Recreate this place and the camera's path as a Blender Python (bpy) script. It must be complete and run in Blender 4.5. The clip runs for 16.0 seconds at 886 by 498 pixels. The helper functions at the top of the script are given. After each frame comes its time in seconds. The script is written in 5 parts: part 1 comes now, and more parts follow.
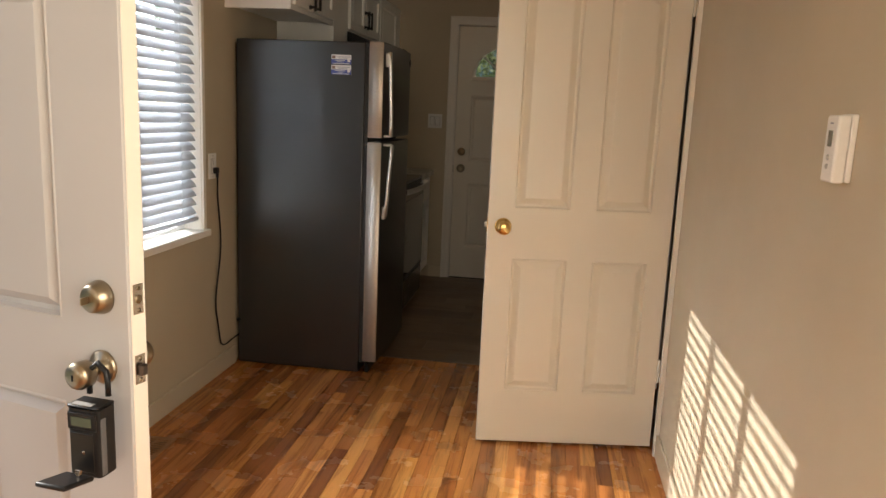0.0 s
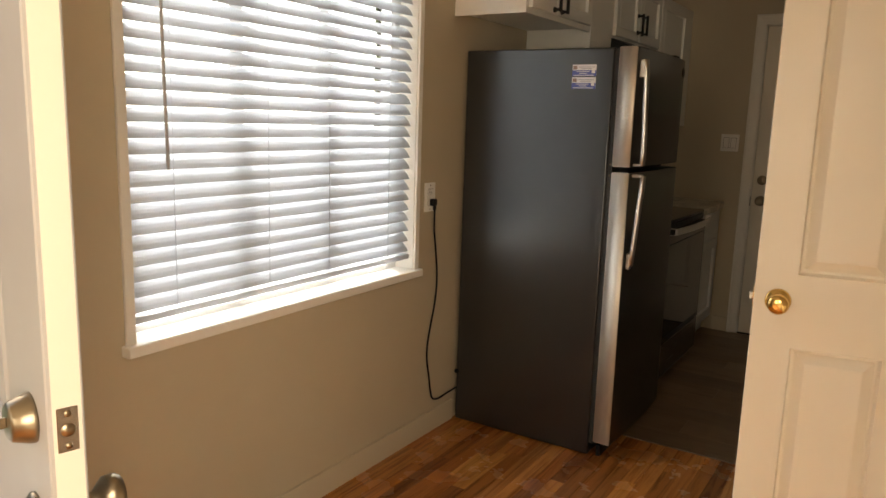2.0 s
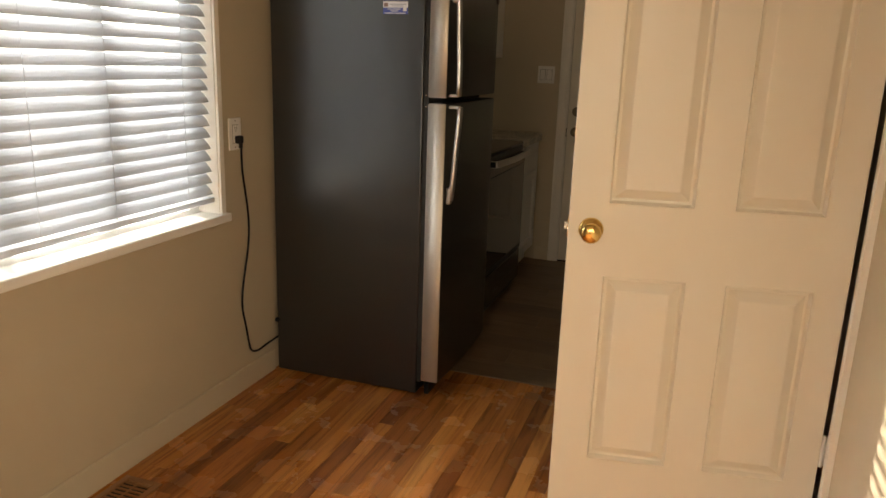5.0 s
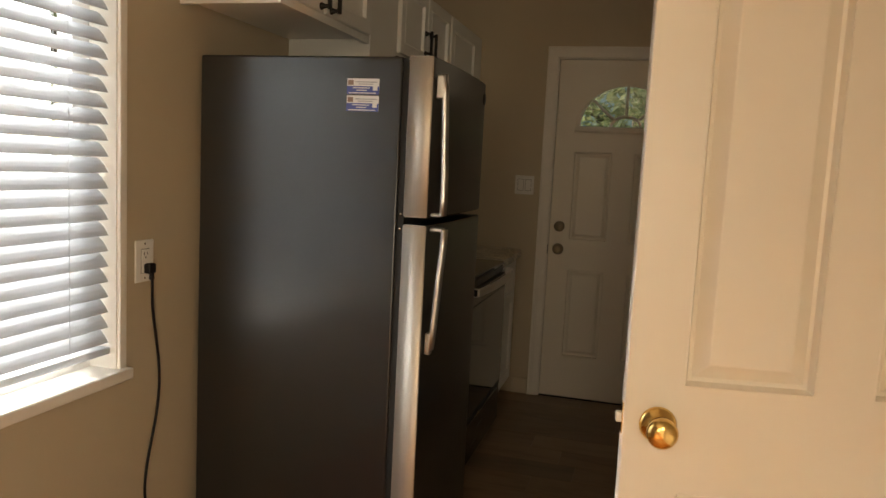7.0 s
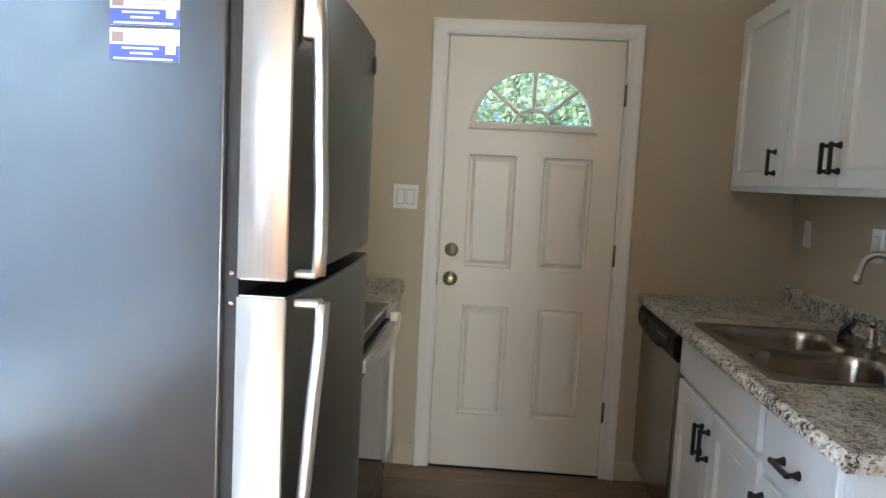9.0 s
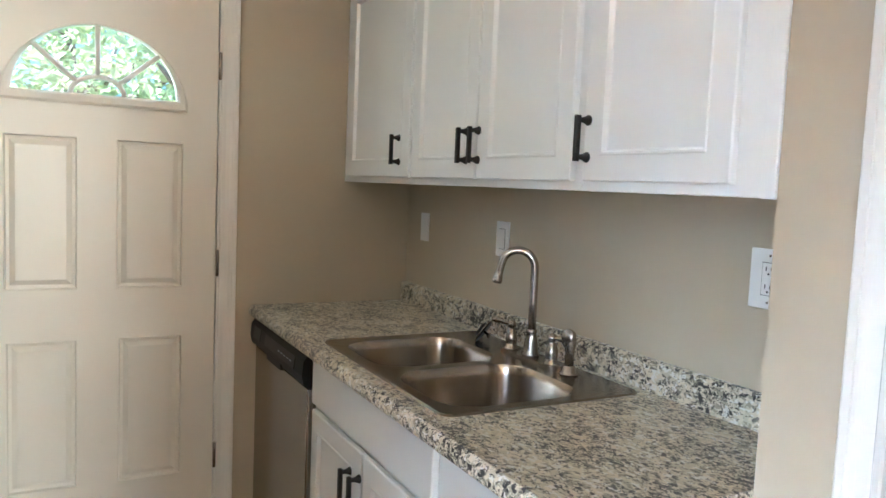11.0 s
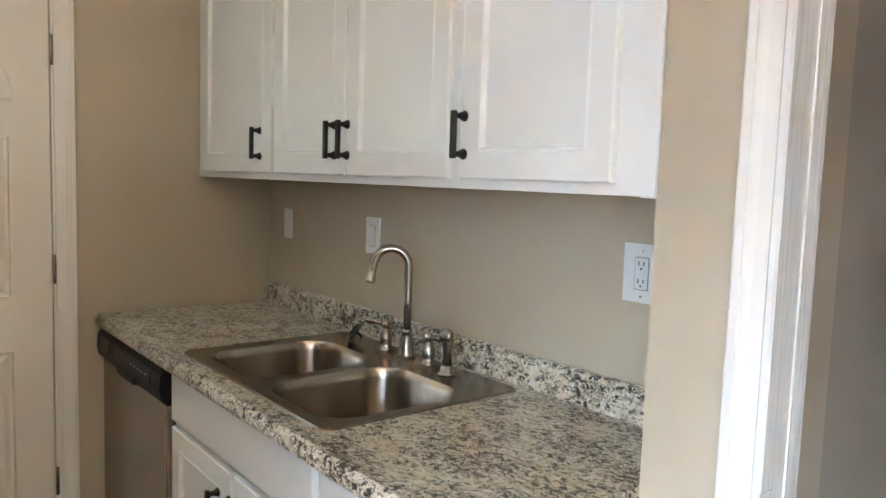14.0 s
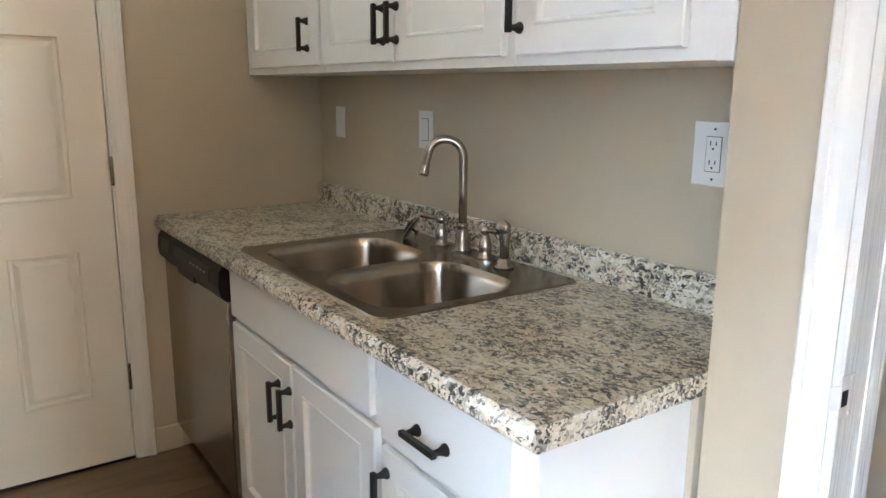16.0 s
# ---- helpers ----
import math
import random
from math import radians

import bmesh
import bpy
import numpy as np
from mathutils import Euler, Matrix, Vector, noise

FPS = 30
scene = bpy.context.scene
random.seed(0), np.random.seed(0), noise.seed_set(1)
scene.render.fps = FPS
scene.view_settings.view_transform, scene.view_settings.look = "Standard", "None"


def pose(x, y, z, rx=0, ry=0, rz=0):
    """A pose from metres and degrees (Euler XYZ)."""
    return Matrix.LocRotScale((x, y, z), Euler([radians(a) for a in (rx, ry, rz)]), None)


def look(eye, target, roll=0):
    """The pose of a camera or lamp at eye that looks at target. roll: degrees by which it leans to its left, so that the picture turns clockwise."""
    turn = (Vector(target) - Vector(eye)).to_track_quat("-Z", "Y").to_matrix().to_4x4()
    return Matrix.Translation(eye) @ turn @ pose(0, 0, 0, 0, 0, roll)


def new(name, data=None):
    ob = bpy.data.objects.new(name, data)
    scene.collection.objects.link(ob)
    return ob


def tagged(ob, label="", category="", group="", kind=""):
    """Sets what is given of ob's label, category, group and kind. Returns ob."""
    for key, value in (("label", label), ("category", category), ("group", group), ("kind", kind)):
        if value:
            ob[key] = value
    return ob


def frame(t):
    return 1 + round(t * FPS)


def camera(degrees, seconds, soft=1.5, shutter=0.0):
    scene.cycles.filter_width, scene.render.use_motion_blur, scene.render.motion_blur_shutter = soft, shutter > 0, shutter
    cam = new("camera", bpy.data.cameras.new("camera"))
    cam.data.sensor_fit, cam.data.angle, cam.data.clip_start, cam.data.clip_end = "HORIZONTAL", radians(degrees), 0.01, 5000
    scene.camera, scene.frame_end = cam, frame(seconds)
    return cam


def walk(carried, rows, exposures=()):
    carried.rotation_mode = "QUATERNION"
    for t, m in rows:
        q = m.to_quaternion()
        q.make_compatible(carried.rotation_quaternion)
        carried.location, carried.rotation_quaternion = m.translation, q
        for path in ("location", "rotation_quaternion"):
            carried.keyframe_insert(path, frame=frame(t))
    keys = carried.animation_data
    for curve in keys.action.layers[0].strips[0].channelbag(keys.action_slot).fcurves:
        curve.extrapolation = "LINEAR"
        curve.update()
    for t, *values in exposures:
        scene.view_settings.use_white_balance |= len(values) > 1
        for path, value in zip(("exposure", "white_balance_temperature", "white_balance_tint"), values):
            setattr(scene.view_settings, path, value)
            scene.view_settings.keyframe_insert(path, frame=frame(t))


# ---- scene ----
cam = camera(61.9, 16.0)
PATH = [
    (0, (0.032, 0.022, 1.37), (-0.245, 1.969, 1.005), 2.5),
    (0.5, (0.143, 0.231, 1.38), (-0.283, 2.15, 1.01), 2.3),
    (1, (0.138, 0.45, 1.369), (-0.451, 2.325, 0.997), 2.3),
    (1.5, (0.109, 0.64, 1.383), (-0.671, 2.446, 1.021), 1.6),
    (2, (0.125, 0.787, 1.393), (-0.924, 2.455, 1.046), 1.8),
    (2.5, (0.143, 0.845, 1.392), (-0.945, 2.481, 1.018), 1.6),
    (3, (0.154, 0.872, 1.371), (-0.77, 2.576, 0.88), 0.8),
    (3.2, (0.162, 0.886, 1.355), (-0.698, 2.606, 0.805), 0.6),
    (5.3, (0.087, 0.984, 1.373), (-0.528, 2.831, 0.915), 1.8),
    (5.5, (0.028, 1.032, 1.379), (-0.583, 2.892, 0.97), 1.7),
    (6, (-0.094, 1.156, 1.382), (-0.688, 3.039, 1.063), 1.9),
    (6.5, (-0.116, 1.364, 1.381), (-0.682, 3.264, 1.121), 2.4),
    (7, (-0.19, 1.58, 1.379), (-0.721, 3.495, 1.158), 2.9),
    (7.5, (-0.329, 1.817, 1.391), (-0.802, 3.75, 1.19), 2.9),
    (8, (-0.362, 2.087, 1.378), (-0.761, 4.037, 1.19), 3.0),
    (8.5, (-0.422, 2.338, 1.366), (-0.728, 4.306, 1.181), 2.9),
    (9, (-0.522, 2.598, 1.386), (-0.653, 4.585, 1.197), 2.9),
    (9.5, (-0.509, 2.832, 1.377), (-0.412, 4.821, 1.186), 3.1),
    (10, (-0.504, 3.019, 1.402), (-0.075, 4.961, 1.19), 3.5),
    (10.2, (-0.505, 3.089, 1.39), (0.056, 4.998, 1.185), 3.3),
    (12.3, (-0.504, 3.247, 1.446), (0.676, 4.859, 1.357), 1.8),
    (12.5, (-0.503, 3.256, 1.473), (0.691, 4.86, 1.423), 1.6),
    (13, (-0.512, 3.259, 1.496), (0.709, 4.843, 1.512), 1.7),
    (13.5, (-0.503, 3.277, 1.457), (0.738, 4.844, 1.399), 1.8),
    (14, (-0.495, 3.287, 1.414), (0.757, 4.836, 1.228), 1.9),
    (14.5, (-0.494, 3.28, 1.374), (0.752, 4.818, 1.087), 1.9),
    (15, (-0.49, 3.272, 1.362), (0.728, 4.817, 0.998), 1.4),
    (15.5, (-0.49, 3.285, 1.36), (0.678, 4.858, 0.956), 0.9),
    (16, (-0.456, 3.331, 1.351), (0.655, 4.939, 0.928), 0.4),
]
EXPOSURES = [(0.0, 0.65, 6800, 10), (1.5, 0.7, 7400, 10), (3.0, 0.8, 7800, 10), (5.5, 0.7, 7900, 10), (7.0, 0.8, 7800, 10), (7.5, 1.0, 7600, 10), (8.0, 1.6, 6700, 9), (8.5, 2.35, 5100, 5), (9.0, 3.08, 5100, 2), (9.5, 3.33, 5400, 2), (10.0, 3.68, 5100, 2), (12.5, 3.95, 5350, 2), (16.0, 3.9, 5350, 2)]
walk(cam, [(t, look(eye, target, roll)) for t, eye, target, roll in PATH], EXPOSURES)

# ---- world, sun, exposure ----
SUN_DIR = Vector((1.0, -0.256, -0.55)).normalized()
world = bpy.data.worlds.new("sky")
scene.world = world
world.use_nodes = True
wn = world.node_tree
sky = wn.nodes.new("ShaderNodeTexSky")
sky.sky_type = "NISHITA"
sky.sun_disc = False
sky.sun_elevation = math.asin(-SUN_DIR.z)
sky.sun_rotation = math.atan2(-SUN_DIR.x, -SUN_DIR.y)
wn.nodes["Background"].inputs[1].default_value = 0.15
wn.links.new(sky.outputs[0], wn.nodes["Background"].inputs[0])
sun_data = bpy.data.lights.new("sun", "SUN")
sun_data.energy, sun_data.angle, sun_data.color = 5.0, radians(0.5), (1.0, 0.99, 0.975)
sun = new("sun", sun_data)
sun.matrix_world = look((-20, 4.4, 12), Vector((-20, 4.4, 12)) + SUN_DIR)


def area_lamp(name, x, y, z, rx, ry, rz, w, h, watts, colour):
    d = bpy.data.lights.new(name, "AREA")
    d.shape, d.size, d.size_y, d.energy, d.color = "RECTANGLE", w, h, watts, colour
    o = new(name, d)
    o.matrix_world = pose(x, y, z, rx, ry, rz)
    return o


# daylight_window is sky light; the other three are fills at added, unseen openings
area_lamp("fill_south", 0.03, -2.62, 1.5, 90, 0, 0, 0.9, 1.2, 15, (1.0, 0.88, 0.72))
area_lamp("fill_east", 0.61, 0.1, 1.45, 0, 90, 0, 1.1, 1.3, 27, (1.0, 0.88, 0.72))
area_lamp("daylight_window", -1.80, 2.62, 1.39, 0, -90, 0, 1.2, 1.3, 13, (0.81, 0.905, 1.0))
area_lamp("fill_front", -1.75, -0.9, 1.4, 0, -90, 0, 1.2, 1.3, 9, (1.0, 0.95, 0.87))
# unseen lamp added below the kitchen ceiling for soft light from above
area_lamp("kitchen_unseen_lamp", -0.42, 5.2, 2.36, 0, 0, 0, 0.26, 0.26, 0.2, (1.0, 0.88, 0.72))


# ---- small helpers ----
def thing(name, at, label, category, group="", kind=""):
    o = new(name)
    o.empty_display_size = 0.05
    o.location = at
    ROOT[o.name] = Vector(at)
    return tagged(o, label, category, group, kind)


ROOT = {}


def part(name, bm, material, parent=None, label=""):
    """Link a bmesh, given in world places, as one mesh under a thing or part."""
    me = bpy.data.meshes.new(name)
    if parent is not None:
        bmesh.ops.translate(bm, verts=bm.verts, vec=-ROOT[parent.name])
    bm.to_mesh(me)
    bm.free()
    for m in (material if isinstance(material, (list, tuple)) else [material]):
        me.materials.append(m)
    o = new(name, me)
    if parent is not None:
        o.parent = parent
        ROOT[o.name] = ROOT[parent.name]
    if label:
        o["label"] = label
    return o


def setting(name, bm, material, label, category):
    return tagged(part(name, bm, material), label, category, kind="structure")


def add_box(bm, x0, y0, z0, x1, y1, z1, bevel=0.0, seg=1, mi=0):
    r = bmesh.ops.create_cube(bm, size=1)
    vs = r["verts"]
    for v in vs:
        v.co = Vector(((x0 + x1) / 2 + v.co.x * (x1 - x0), (y0 + y1) / 2 + v.co.y * (y1 - y0), (z0 + z1) / 2 + v.co.z * (z1 - z0)))
    es = list({e for v in vs for e in v.link_edges})
    fs = {f for v in vs for f in v.link_faces}
    for f in fs:
        f.material_index = mi
    if bevel > 0:
        out = bmesh.ops.bevel(bm, geom=es, offset=bevel, segments=seg, affect="EDGES", profile=0.5)
        for f in out["faces"]:
            f.material_index = mi
            f.smooth = seg > 1


def box(*a, **k):
    bm = bmesh.new()
    add_box(bm, *a, **k)
    return bm


def add_tube(bm, pts, radius, seg=12, caps=True):
    """A round bar along points; radius may be one number or one per point."""
    pts = [Vector(p) for p in pts]
    rs = radius if isinstance(radius, (list, tuple)) else [radius] * len(pts)
    rings, side = [], None
    for i, p in enumerate(pts):
        d = (pts[min(i + 1, len(pts) - 1)] - pts[max(i - 1, 0)]).normalized()
        if side is None:
            side = d.orthogonal().normalized()
        side = (side - d * side.dot(d)).normalized()
        up = d.cross(side)
        rings.append([bm.verts.new(p + rs[i] * (math.cos(a) * side + math.sin(a) * up)) for a in [2 * math.pi * k / seg for k in range(seg)]])
    for a, b in zip(rings, rings[1:]):
        for k in range(seg):
            f = bm.faces.new((a[k], a[(k + 1) % seg], b[(k + 1) % seg], b[k]))
            f.smooth = True
    if caps:
        bm.faces.new(list(reversed(rings[0])))
        bm.faces.new(rings[-1])


def tube(pts, radius, seg=12):
    bm = bmesh.new()
    add_tube(bm, pts, radius, seg)
    return bm


def add_lathe(bm, profile, m, seg=24):
    """Turn (radius, height) pairs round the z axis of m."""
    rings = []
    for r, h in profile:
        rings.append([bm.verts.new(m @ Vector((max(r, 1e-4) * math.cos(2 * math.pi * k / seg), max(r, 1e-4) * math.sin(2 * math.pi * k / seg), h))) for k in range(seg)])
    for a, b in zip(rings, rings[1:]):
        for k in range(seg):
            f = bm.faces.new((a[k], a[(k + 1) % seg], b[(k + 1) % seg], b[k]))
            f.smooth = True
    bm.faces.new(list(reversed(rings[0])))
    bm.faces.new(rings[-1])


def lathe(profile, m, seg=24):
    bm = bmesh.new()
    add_lathe(bm, profile, m, seg)
    return bm


def add_prism(bm, outline, axis, a0, a1, mi=0):
    """Sweep a closed outline of (u, v) straight along an axis."""
    def at(u, v, a):
        return {"x": (a, u, v), "y": (u, a, v), "z": (u, v, a)}[axis]
    n = len(outline)
    lo = [bm.verts.new(at(u, v, a0)) for u, v in outline]
    hi = [bm.verts.new(at(u, v, a1)) for u, v in outline]
    fs = [bm.faces.new(lo), bm.faces.new(hi)]
    for k in range(n):
        fs.append(bm.faces.new((lo[k], lo[(k + 1) % n], hi[(k + 1) % n], hi[k])))
    for f in fs:
        f.material_index = mi
    bmesh.ops.recalc_face_normals(bm, faces=fs)


def prism(outline, axis, a0, a1):
    bm = bmesh.new()
    add_prism(bm, outline, axis, a0, a1)
    return bm


def moved(bm, m):
    bmesh.ops.transform(bm, matrix=m, verts=bm.verts)
    return bm


def wall(axis, c0, c1, a0, a1, z0, z1, holes=()):
    """A wall c0..c1 thick that runs a0..a1, with rectangular openings (a, b, low, high)."""
    bm = bmesh.new()

    def add(a, b, lo, hi):
        if b - a > 1e-5 and hi - lo > 1e-5:
            if axis == "y":
                add_box(bm, c0, a, lo, c1, b, hi)
            else:
                add_box(bm, a, c0, lo, b, c1, hi)
    at = a0
    for a, b, lo, hi in sorted(holes):
        add(at, a, z0, z1)
        add(a, b, z0, lo)
        add(a, b, hi, z1)
        at = b
    add(at, a1, z0, z1)
    return bm


# ---- materials ----
def mat(name, colour, rough=0.5, metal=0.0, spec=0.5):
    m = bpy.data.materials.new(name)
    m.use_nodes = True
    b = m.node_tree.nodes["Principled BSDF"]
    b.inputs["Base Color"].default_value = (*colour, 1)
    b.inputs["Roughness"].default_value = rough
    b.inputs["Metallic"].default_value = metal
    b.inputs["Specular IOR Level"].default_value = spec
    return m


def nodes_of(m):
    t = m.node_tree
    return t.nodes, t.links, t.nodes["Principled BSDF"]


def coords(m, scale=(1, 1, 1), rot=(0, 0, 0), world_space=True):
    n, l, b = nodes_of(m)
    if world_space:
        src = n.new("ShaderNodeNewGeometry").outputs["Position"]
    else:
        src = n.new("ShaderNodeTexCoord").outputs["Object"]
    mp = n.new("ShaderNodeMapping")
    mp.inputs["Scale"].default_value = scale
    mp.inputs["Rotation"].default_value = rot
    l.new(src, mp.inputs["Vector"])
    return mp.outputs["Vector"]


def noise_tex(m, vec, scale, detail=4.0, rough=0.55, distortion=0.0):
    n, l, b = nodes_of(m)
    t = n.new("ShaderNodeTexNoise")
    t.inputs["Scale"].default_value, t.inputs["Detail"].default_value = scale, detail
    t.inputs["Roughness"].default_value, t.inputs["Distortion"].default_value = rough, distortion
    l.new(vec, t.inputs["Vector"])
    return t.outputs["Fac"]


def ramp(m, fac, stops, interp="LINEAR"):
    n, l, b = nodes_of(m)
    r = n.new("ShaderNodeValToRGB")
    r.color_ramp.interpolation = interp
    el = r.color_ramp.elements
    while len(el) < len(stops):
        el.new(0.5)
    for e, (p, c) in zip(el, stops):
        e.position, e.color = p, (*c, 1)
    l.new(fac, r.inputs["Fac"])
    return r.outputs["Color"]


def mix(m, a, b, fac, mode="MIX"):
    n, l, _ = nodes_of(m)
    x = n.new("ShaderNodeMix")
    x.data_type, x.blend_type = "RGBA", mode
    for sock, v in ((x.inputs["A"], a), (x.inputs["B"], b), (x.inputs["Factor"], fac)):
        if isinstance(v, (int, float)):
            sock.default_value = v
        elif isinstance(v, tuple):
            sock.default_value = (*v, 1)
        else:
            l.new(v, sock)
    return x.outputs["Result"]


def math_node(m, op, a, b=0.0):
    n, l, _ = nodes_of(m)
    x = n.new("ShaderNodeMath")
    x.operation = op
    for sock, v in zip(x.inputs, (a, b)):
        if isinstance(v, (int, float)):
            sock.default_value = v
        else:
            l.new(v, sock)
    return x.outputs[0]


def bump(m, height, strength, distance):
    n, l, b = nodes_of(m)
    x = n.new("ShaderNodeBump")
    x.inputs["Strength"].default_value, x.inputs["Distance"].default_value = strength, distance
    l.new(height, x.inputs["Height"])
    l.new(x.outputs["Normal"], b.inputs["Normal"])


def painted(name, colour, rough, tooth=0.25, drift=0.05, relief=0.0006, scale=160):
    """Paint with a roller's tooth and faint unevenness."""
    m = mat(name, colour, rough)
    n, l, b = nodes_of(m)
    v = coords(m)
    big = noise_tex(m, v, 1.3, 3)
    lo = tuple(c * (1 - drift) for c in colour)
    hi = tuple(min(1, c * (1 + drift)) for c in colour)
    l.new(ramp(m, big, [(0.3, lo), (0.7, hi)]), b.inputs["Base Color"])
    fine = noise_tex(m, v, scale, 3)
    l.new(math_node(m, "ADD", math_node(m, "MULTIPLY", noise_tex(m, v, 9, 3), 0.18), rough - 0.09), b.inputs["Roughness"])
    bump(m, fine, tooth, relief)
    return m


WALL = painted("wall_paint_beige", (0.535, 0.458, 0.338), 0.6)
CEIL = painted("ceiling_paint", (0.62, 0.58, 0.50), 0.8, 0.5, 0.04, 0.0012, 90)
# Side room walls: a darker, slightly greyer beige than WALL
WALLDARK = painted("wall_paint_side_room", (0.40, 0.345, 0.275), 0.6)
TRIM = painted("trim_paint_white", (0.84, 0.81, 0.755), 0.34, 0.2, 0.03, 0.0005, 60)
DOORW = painted("door_paint_cream", (0.82, 0.77, 0.68), 0.35, 0.3, 0.03, 0.0004, 120)
# White entry door darkened to grey: the shade on its face is in the colour
EXTDOOR = painted("door_paint_outside_shaded", (0.46, 0.45, 0.45), 0.4, 0.3, 0.04, 0.0004, 120)
CABW = painted("cabinet_paint_white", (0.86, 0.86, 0.84), 0.33, 0.12, 0.015, 0.0003, 90)
BLACK = mat("black_plastic", (0.008, 0.008, 0.009), 0.38, 0.0, 0.3)
IRON = mat("black_pull_metal", (0.016, 0.014, 0.013), 0.42, 0.3)
GASKET = mat("black_gasket", (0.01, 0.01, 0.01), 0.7)
PLATE = mat("plate_white_plastic", (0.84, 0.83, 0.81), 0.3)
# Thin dark sheets round rockers and sockets: the gap's shade as colour
SEAM = mat("plate_seam_shadow_grey", (0.22, 0.21, 0.2), 0.6)
MATTBLACK = mat("matt_black_plastic", (0.007, 0.007, 0.007), 0.5, 0.0, 0.2)
SLAT = mat("blind_slat_vinyl", (0.62, 0.65, 0.69), 0.45)
n_, l_, b_ = nodes_of(SLAT)
glow_through = n_.new("ShaderNodeBsdfTranslucent")
glow_through.inputs["Color"].default_value = (0.66, 0.69, 0.74, 1)
both = n_.new("ShaderNodeMixShader")
both.inputs[0].default_value = 0.26
l_.new(b_.outputs[0], both.inputs[1])
l_.new(glow_through.outputs[0], both.inputs[2])
l_.new(both.outputs[0], n_["Material Output"].inputs["Surface"])
BRASS = mat("polished_brass", (0.80, 0.56, 0.22), 0.16, 1.0)
ANTIQUE = mat("antique_brass", (0.32, 0.265, 0.19), 0.3, 1.0)
OLDTRIM = mat("old_runny_white_paint", (0.78, 0.76, 0.72), 0.22)
bump(OLDTRIM, ramp(OLDTRIM, noise_tex(OLDTRIM, coords(OLDTRIM, (75, 75, 4.5)), 1.0, 3, 0.5, 0.8), [(0.42, (0, 0, 0)), (0.62, (1, 1, 1))]), 0.5, 0.0011)
GLASS = mat("glass", (1, 1, 1), 0.0)
GLASS.node_tree.nodes["Principled BSDF"].inputs["Transmission Weight"].default_value = 1.0


def brushed(name, colour, rough, along, metal=1.0, spread=0.12):
    m = mat(name, colour, rough, metal)
    n, l, b = nodes_of(m)
    sc = {"x": (3, 260, 260), "y": (260, 3, 260), "z": (260, 260, 3)}[along]
    f = noise_tex(m, coords(m, sc), 1.0, 3)
    l.new(math_node(m, "ADD", math_node(m, "MULTIPLY", f, spread), rough - spread / 2), b.inputs["Roughness"])
    l.new(ramp(m, f, [(0.3, tuple(c * 0.93 for c in colour)), (0.7, colour)]), b.inputs["Base Color"])
    return m


STEEL = brushed("stainless_brushed", (0.31, 0.27, 0.225), 0.24, "y")
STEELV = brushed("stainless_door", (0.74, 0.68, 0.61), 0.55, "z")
def stretched(m, amount):
    """Horizontal brushing: highlights spread up and down."""
    n, l, b = nodes_of(m)
    t = n.new("ShaderNodeTangent")
    t.direction_type, t.axis = "RADIAL", "Z"
    l.new(t.outputs[0], b.inputs["Tangent"])
    b.inputs["Anisotropic"].default_value = amount
    b.inputs["Anisotropic Rotation"].default_value = 0.25
    return m


stretched(STEELV, 0.5)
BOWL = stretched(brushed("bowl_steel", (0.50, 0.44, 0.375), 0.22, "z"), 0.8)
# Dimmed copy of the door steel: the front's darker reflection is put into the colour
STEELF = brushed("stainless_front_dimmed", (0.15, 0.145, 0.135), 0.40, "z")
NICKEL = mat("brushed_nickel", (0.42, 0.375, 0.33), 0.25, 1.0)


def fridge_black():
    m = mat("fridge_textured_black", (0.010, 0.0115, 0.0135), 0.29, 0, 1.0)
    v = coords(m)
    f = noise_tex(m, v, 380, 3)
    bump(m, f, 0.25, 0.0006)
    return m


FRIDGEB = fridge_black()


def wood(name, tones, grain, rough, along="y", dark=(0.06, 0.028, 0.012), depth=0.85):
    """Boards: each piece takes its tone from its own random number; grain runs along the board."""
    m = mat(name, tones[0], rough)
    n, l, b = nodes_of(m)
    info = n.new("ShaderNodeObjectInfo").outputs["Random"]
    isl = n.new("ShaderNodeNewGeometry").outputs["Random Per Island"]
    rnd = math_node(m, "FRACT", math_node(m, "ADD", info, isl))
    k = len(tones)
    base = ramp(m, rnd, [((i + 0.5) / k, c) for i, c in enumerate(tones)])
    sc = (grain, 1.6, grain) if along == "y" else (1.6, grain, grain)
    vec = coords(m, sc)
    off = n.new("ShaderNodeVectorMath")
    off.operation = "ADD"
    l.new(vec, off.inputs[0])
    cx = n.new("ShaderNodeCombineXYZ")
    for s in cx.inputs:
        l.new(math_node(m, "MULTIPLY", rnd, 37.0), s)
    l.new(cx.outputs[0], off.inputs[1])
    g = noise_tex(m, off.outputs[0], 1.0, 6, 0.65, 1.2)
    streak = ramp(m, g, [(0.36, (0.45, 0.36, 0.28)), (0.52, (1, 1, 1)), (0.7, (1.12, 1.1, 1.06))])
    c1 = mix(m, base, streak, depth, "MULTIPLY")
    knot = noise_tex(m, off.outputs[0], 0.35, 3, 0.6, 2.5)
    c2 = mix(m, c1, dark, ramp(m, knot, [(0.66, (0, 0, 0)), (0.78, (0.8, 0.8, 0.8))]))
    l.new(c2, b.inputs["Base Color"])
    l.new(math_node(m, "ADD", math_node(m, "MULTIPLY", noise_tex(m, coords(m), 6, 4), 0.22), rough - 0.1), b.inputs["Roughness"])
    bump(m, g, 0.2, 0.0006)
    return m


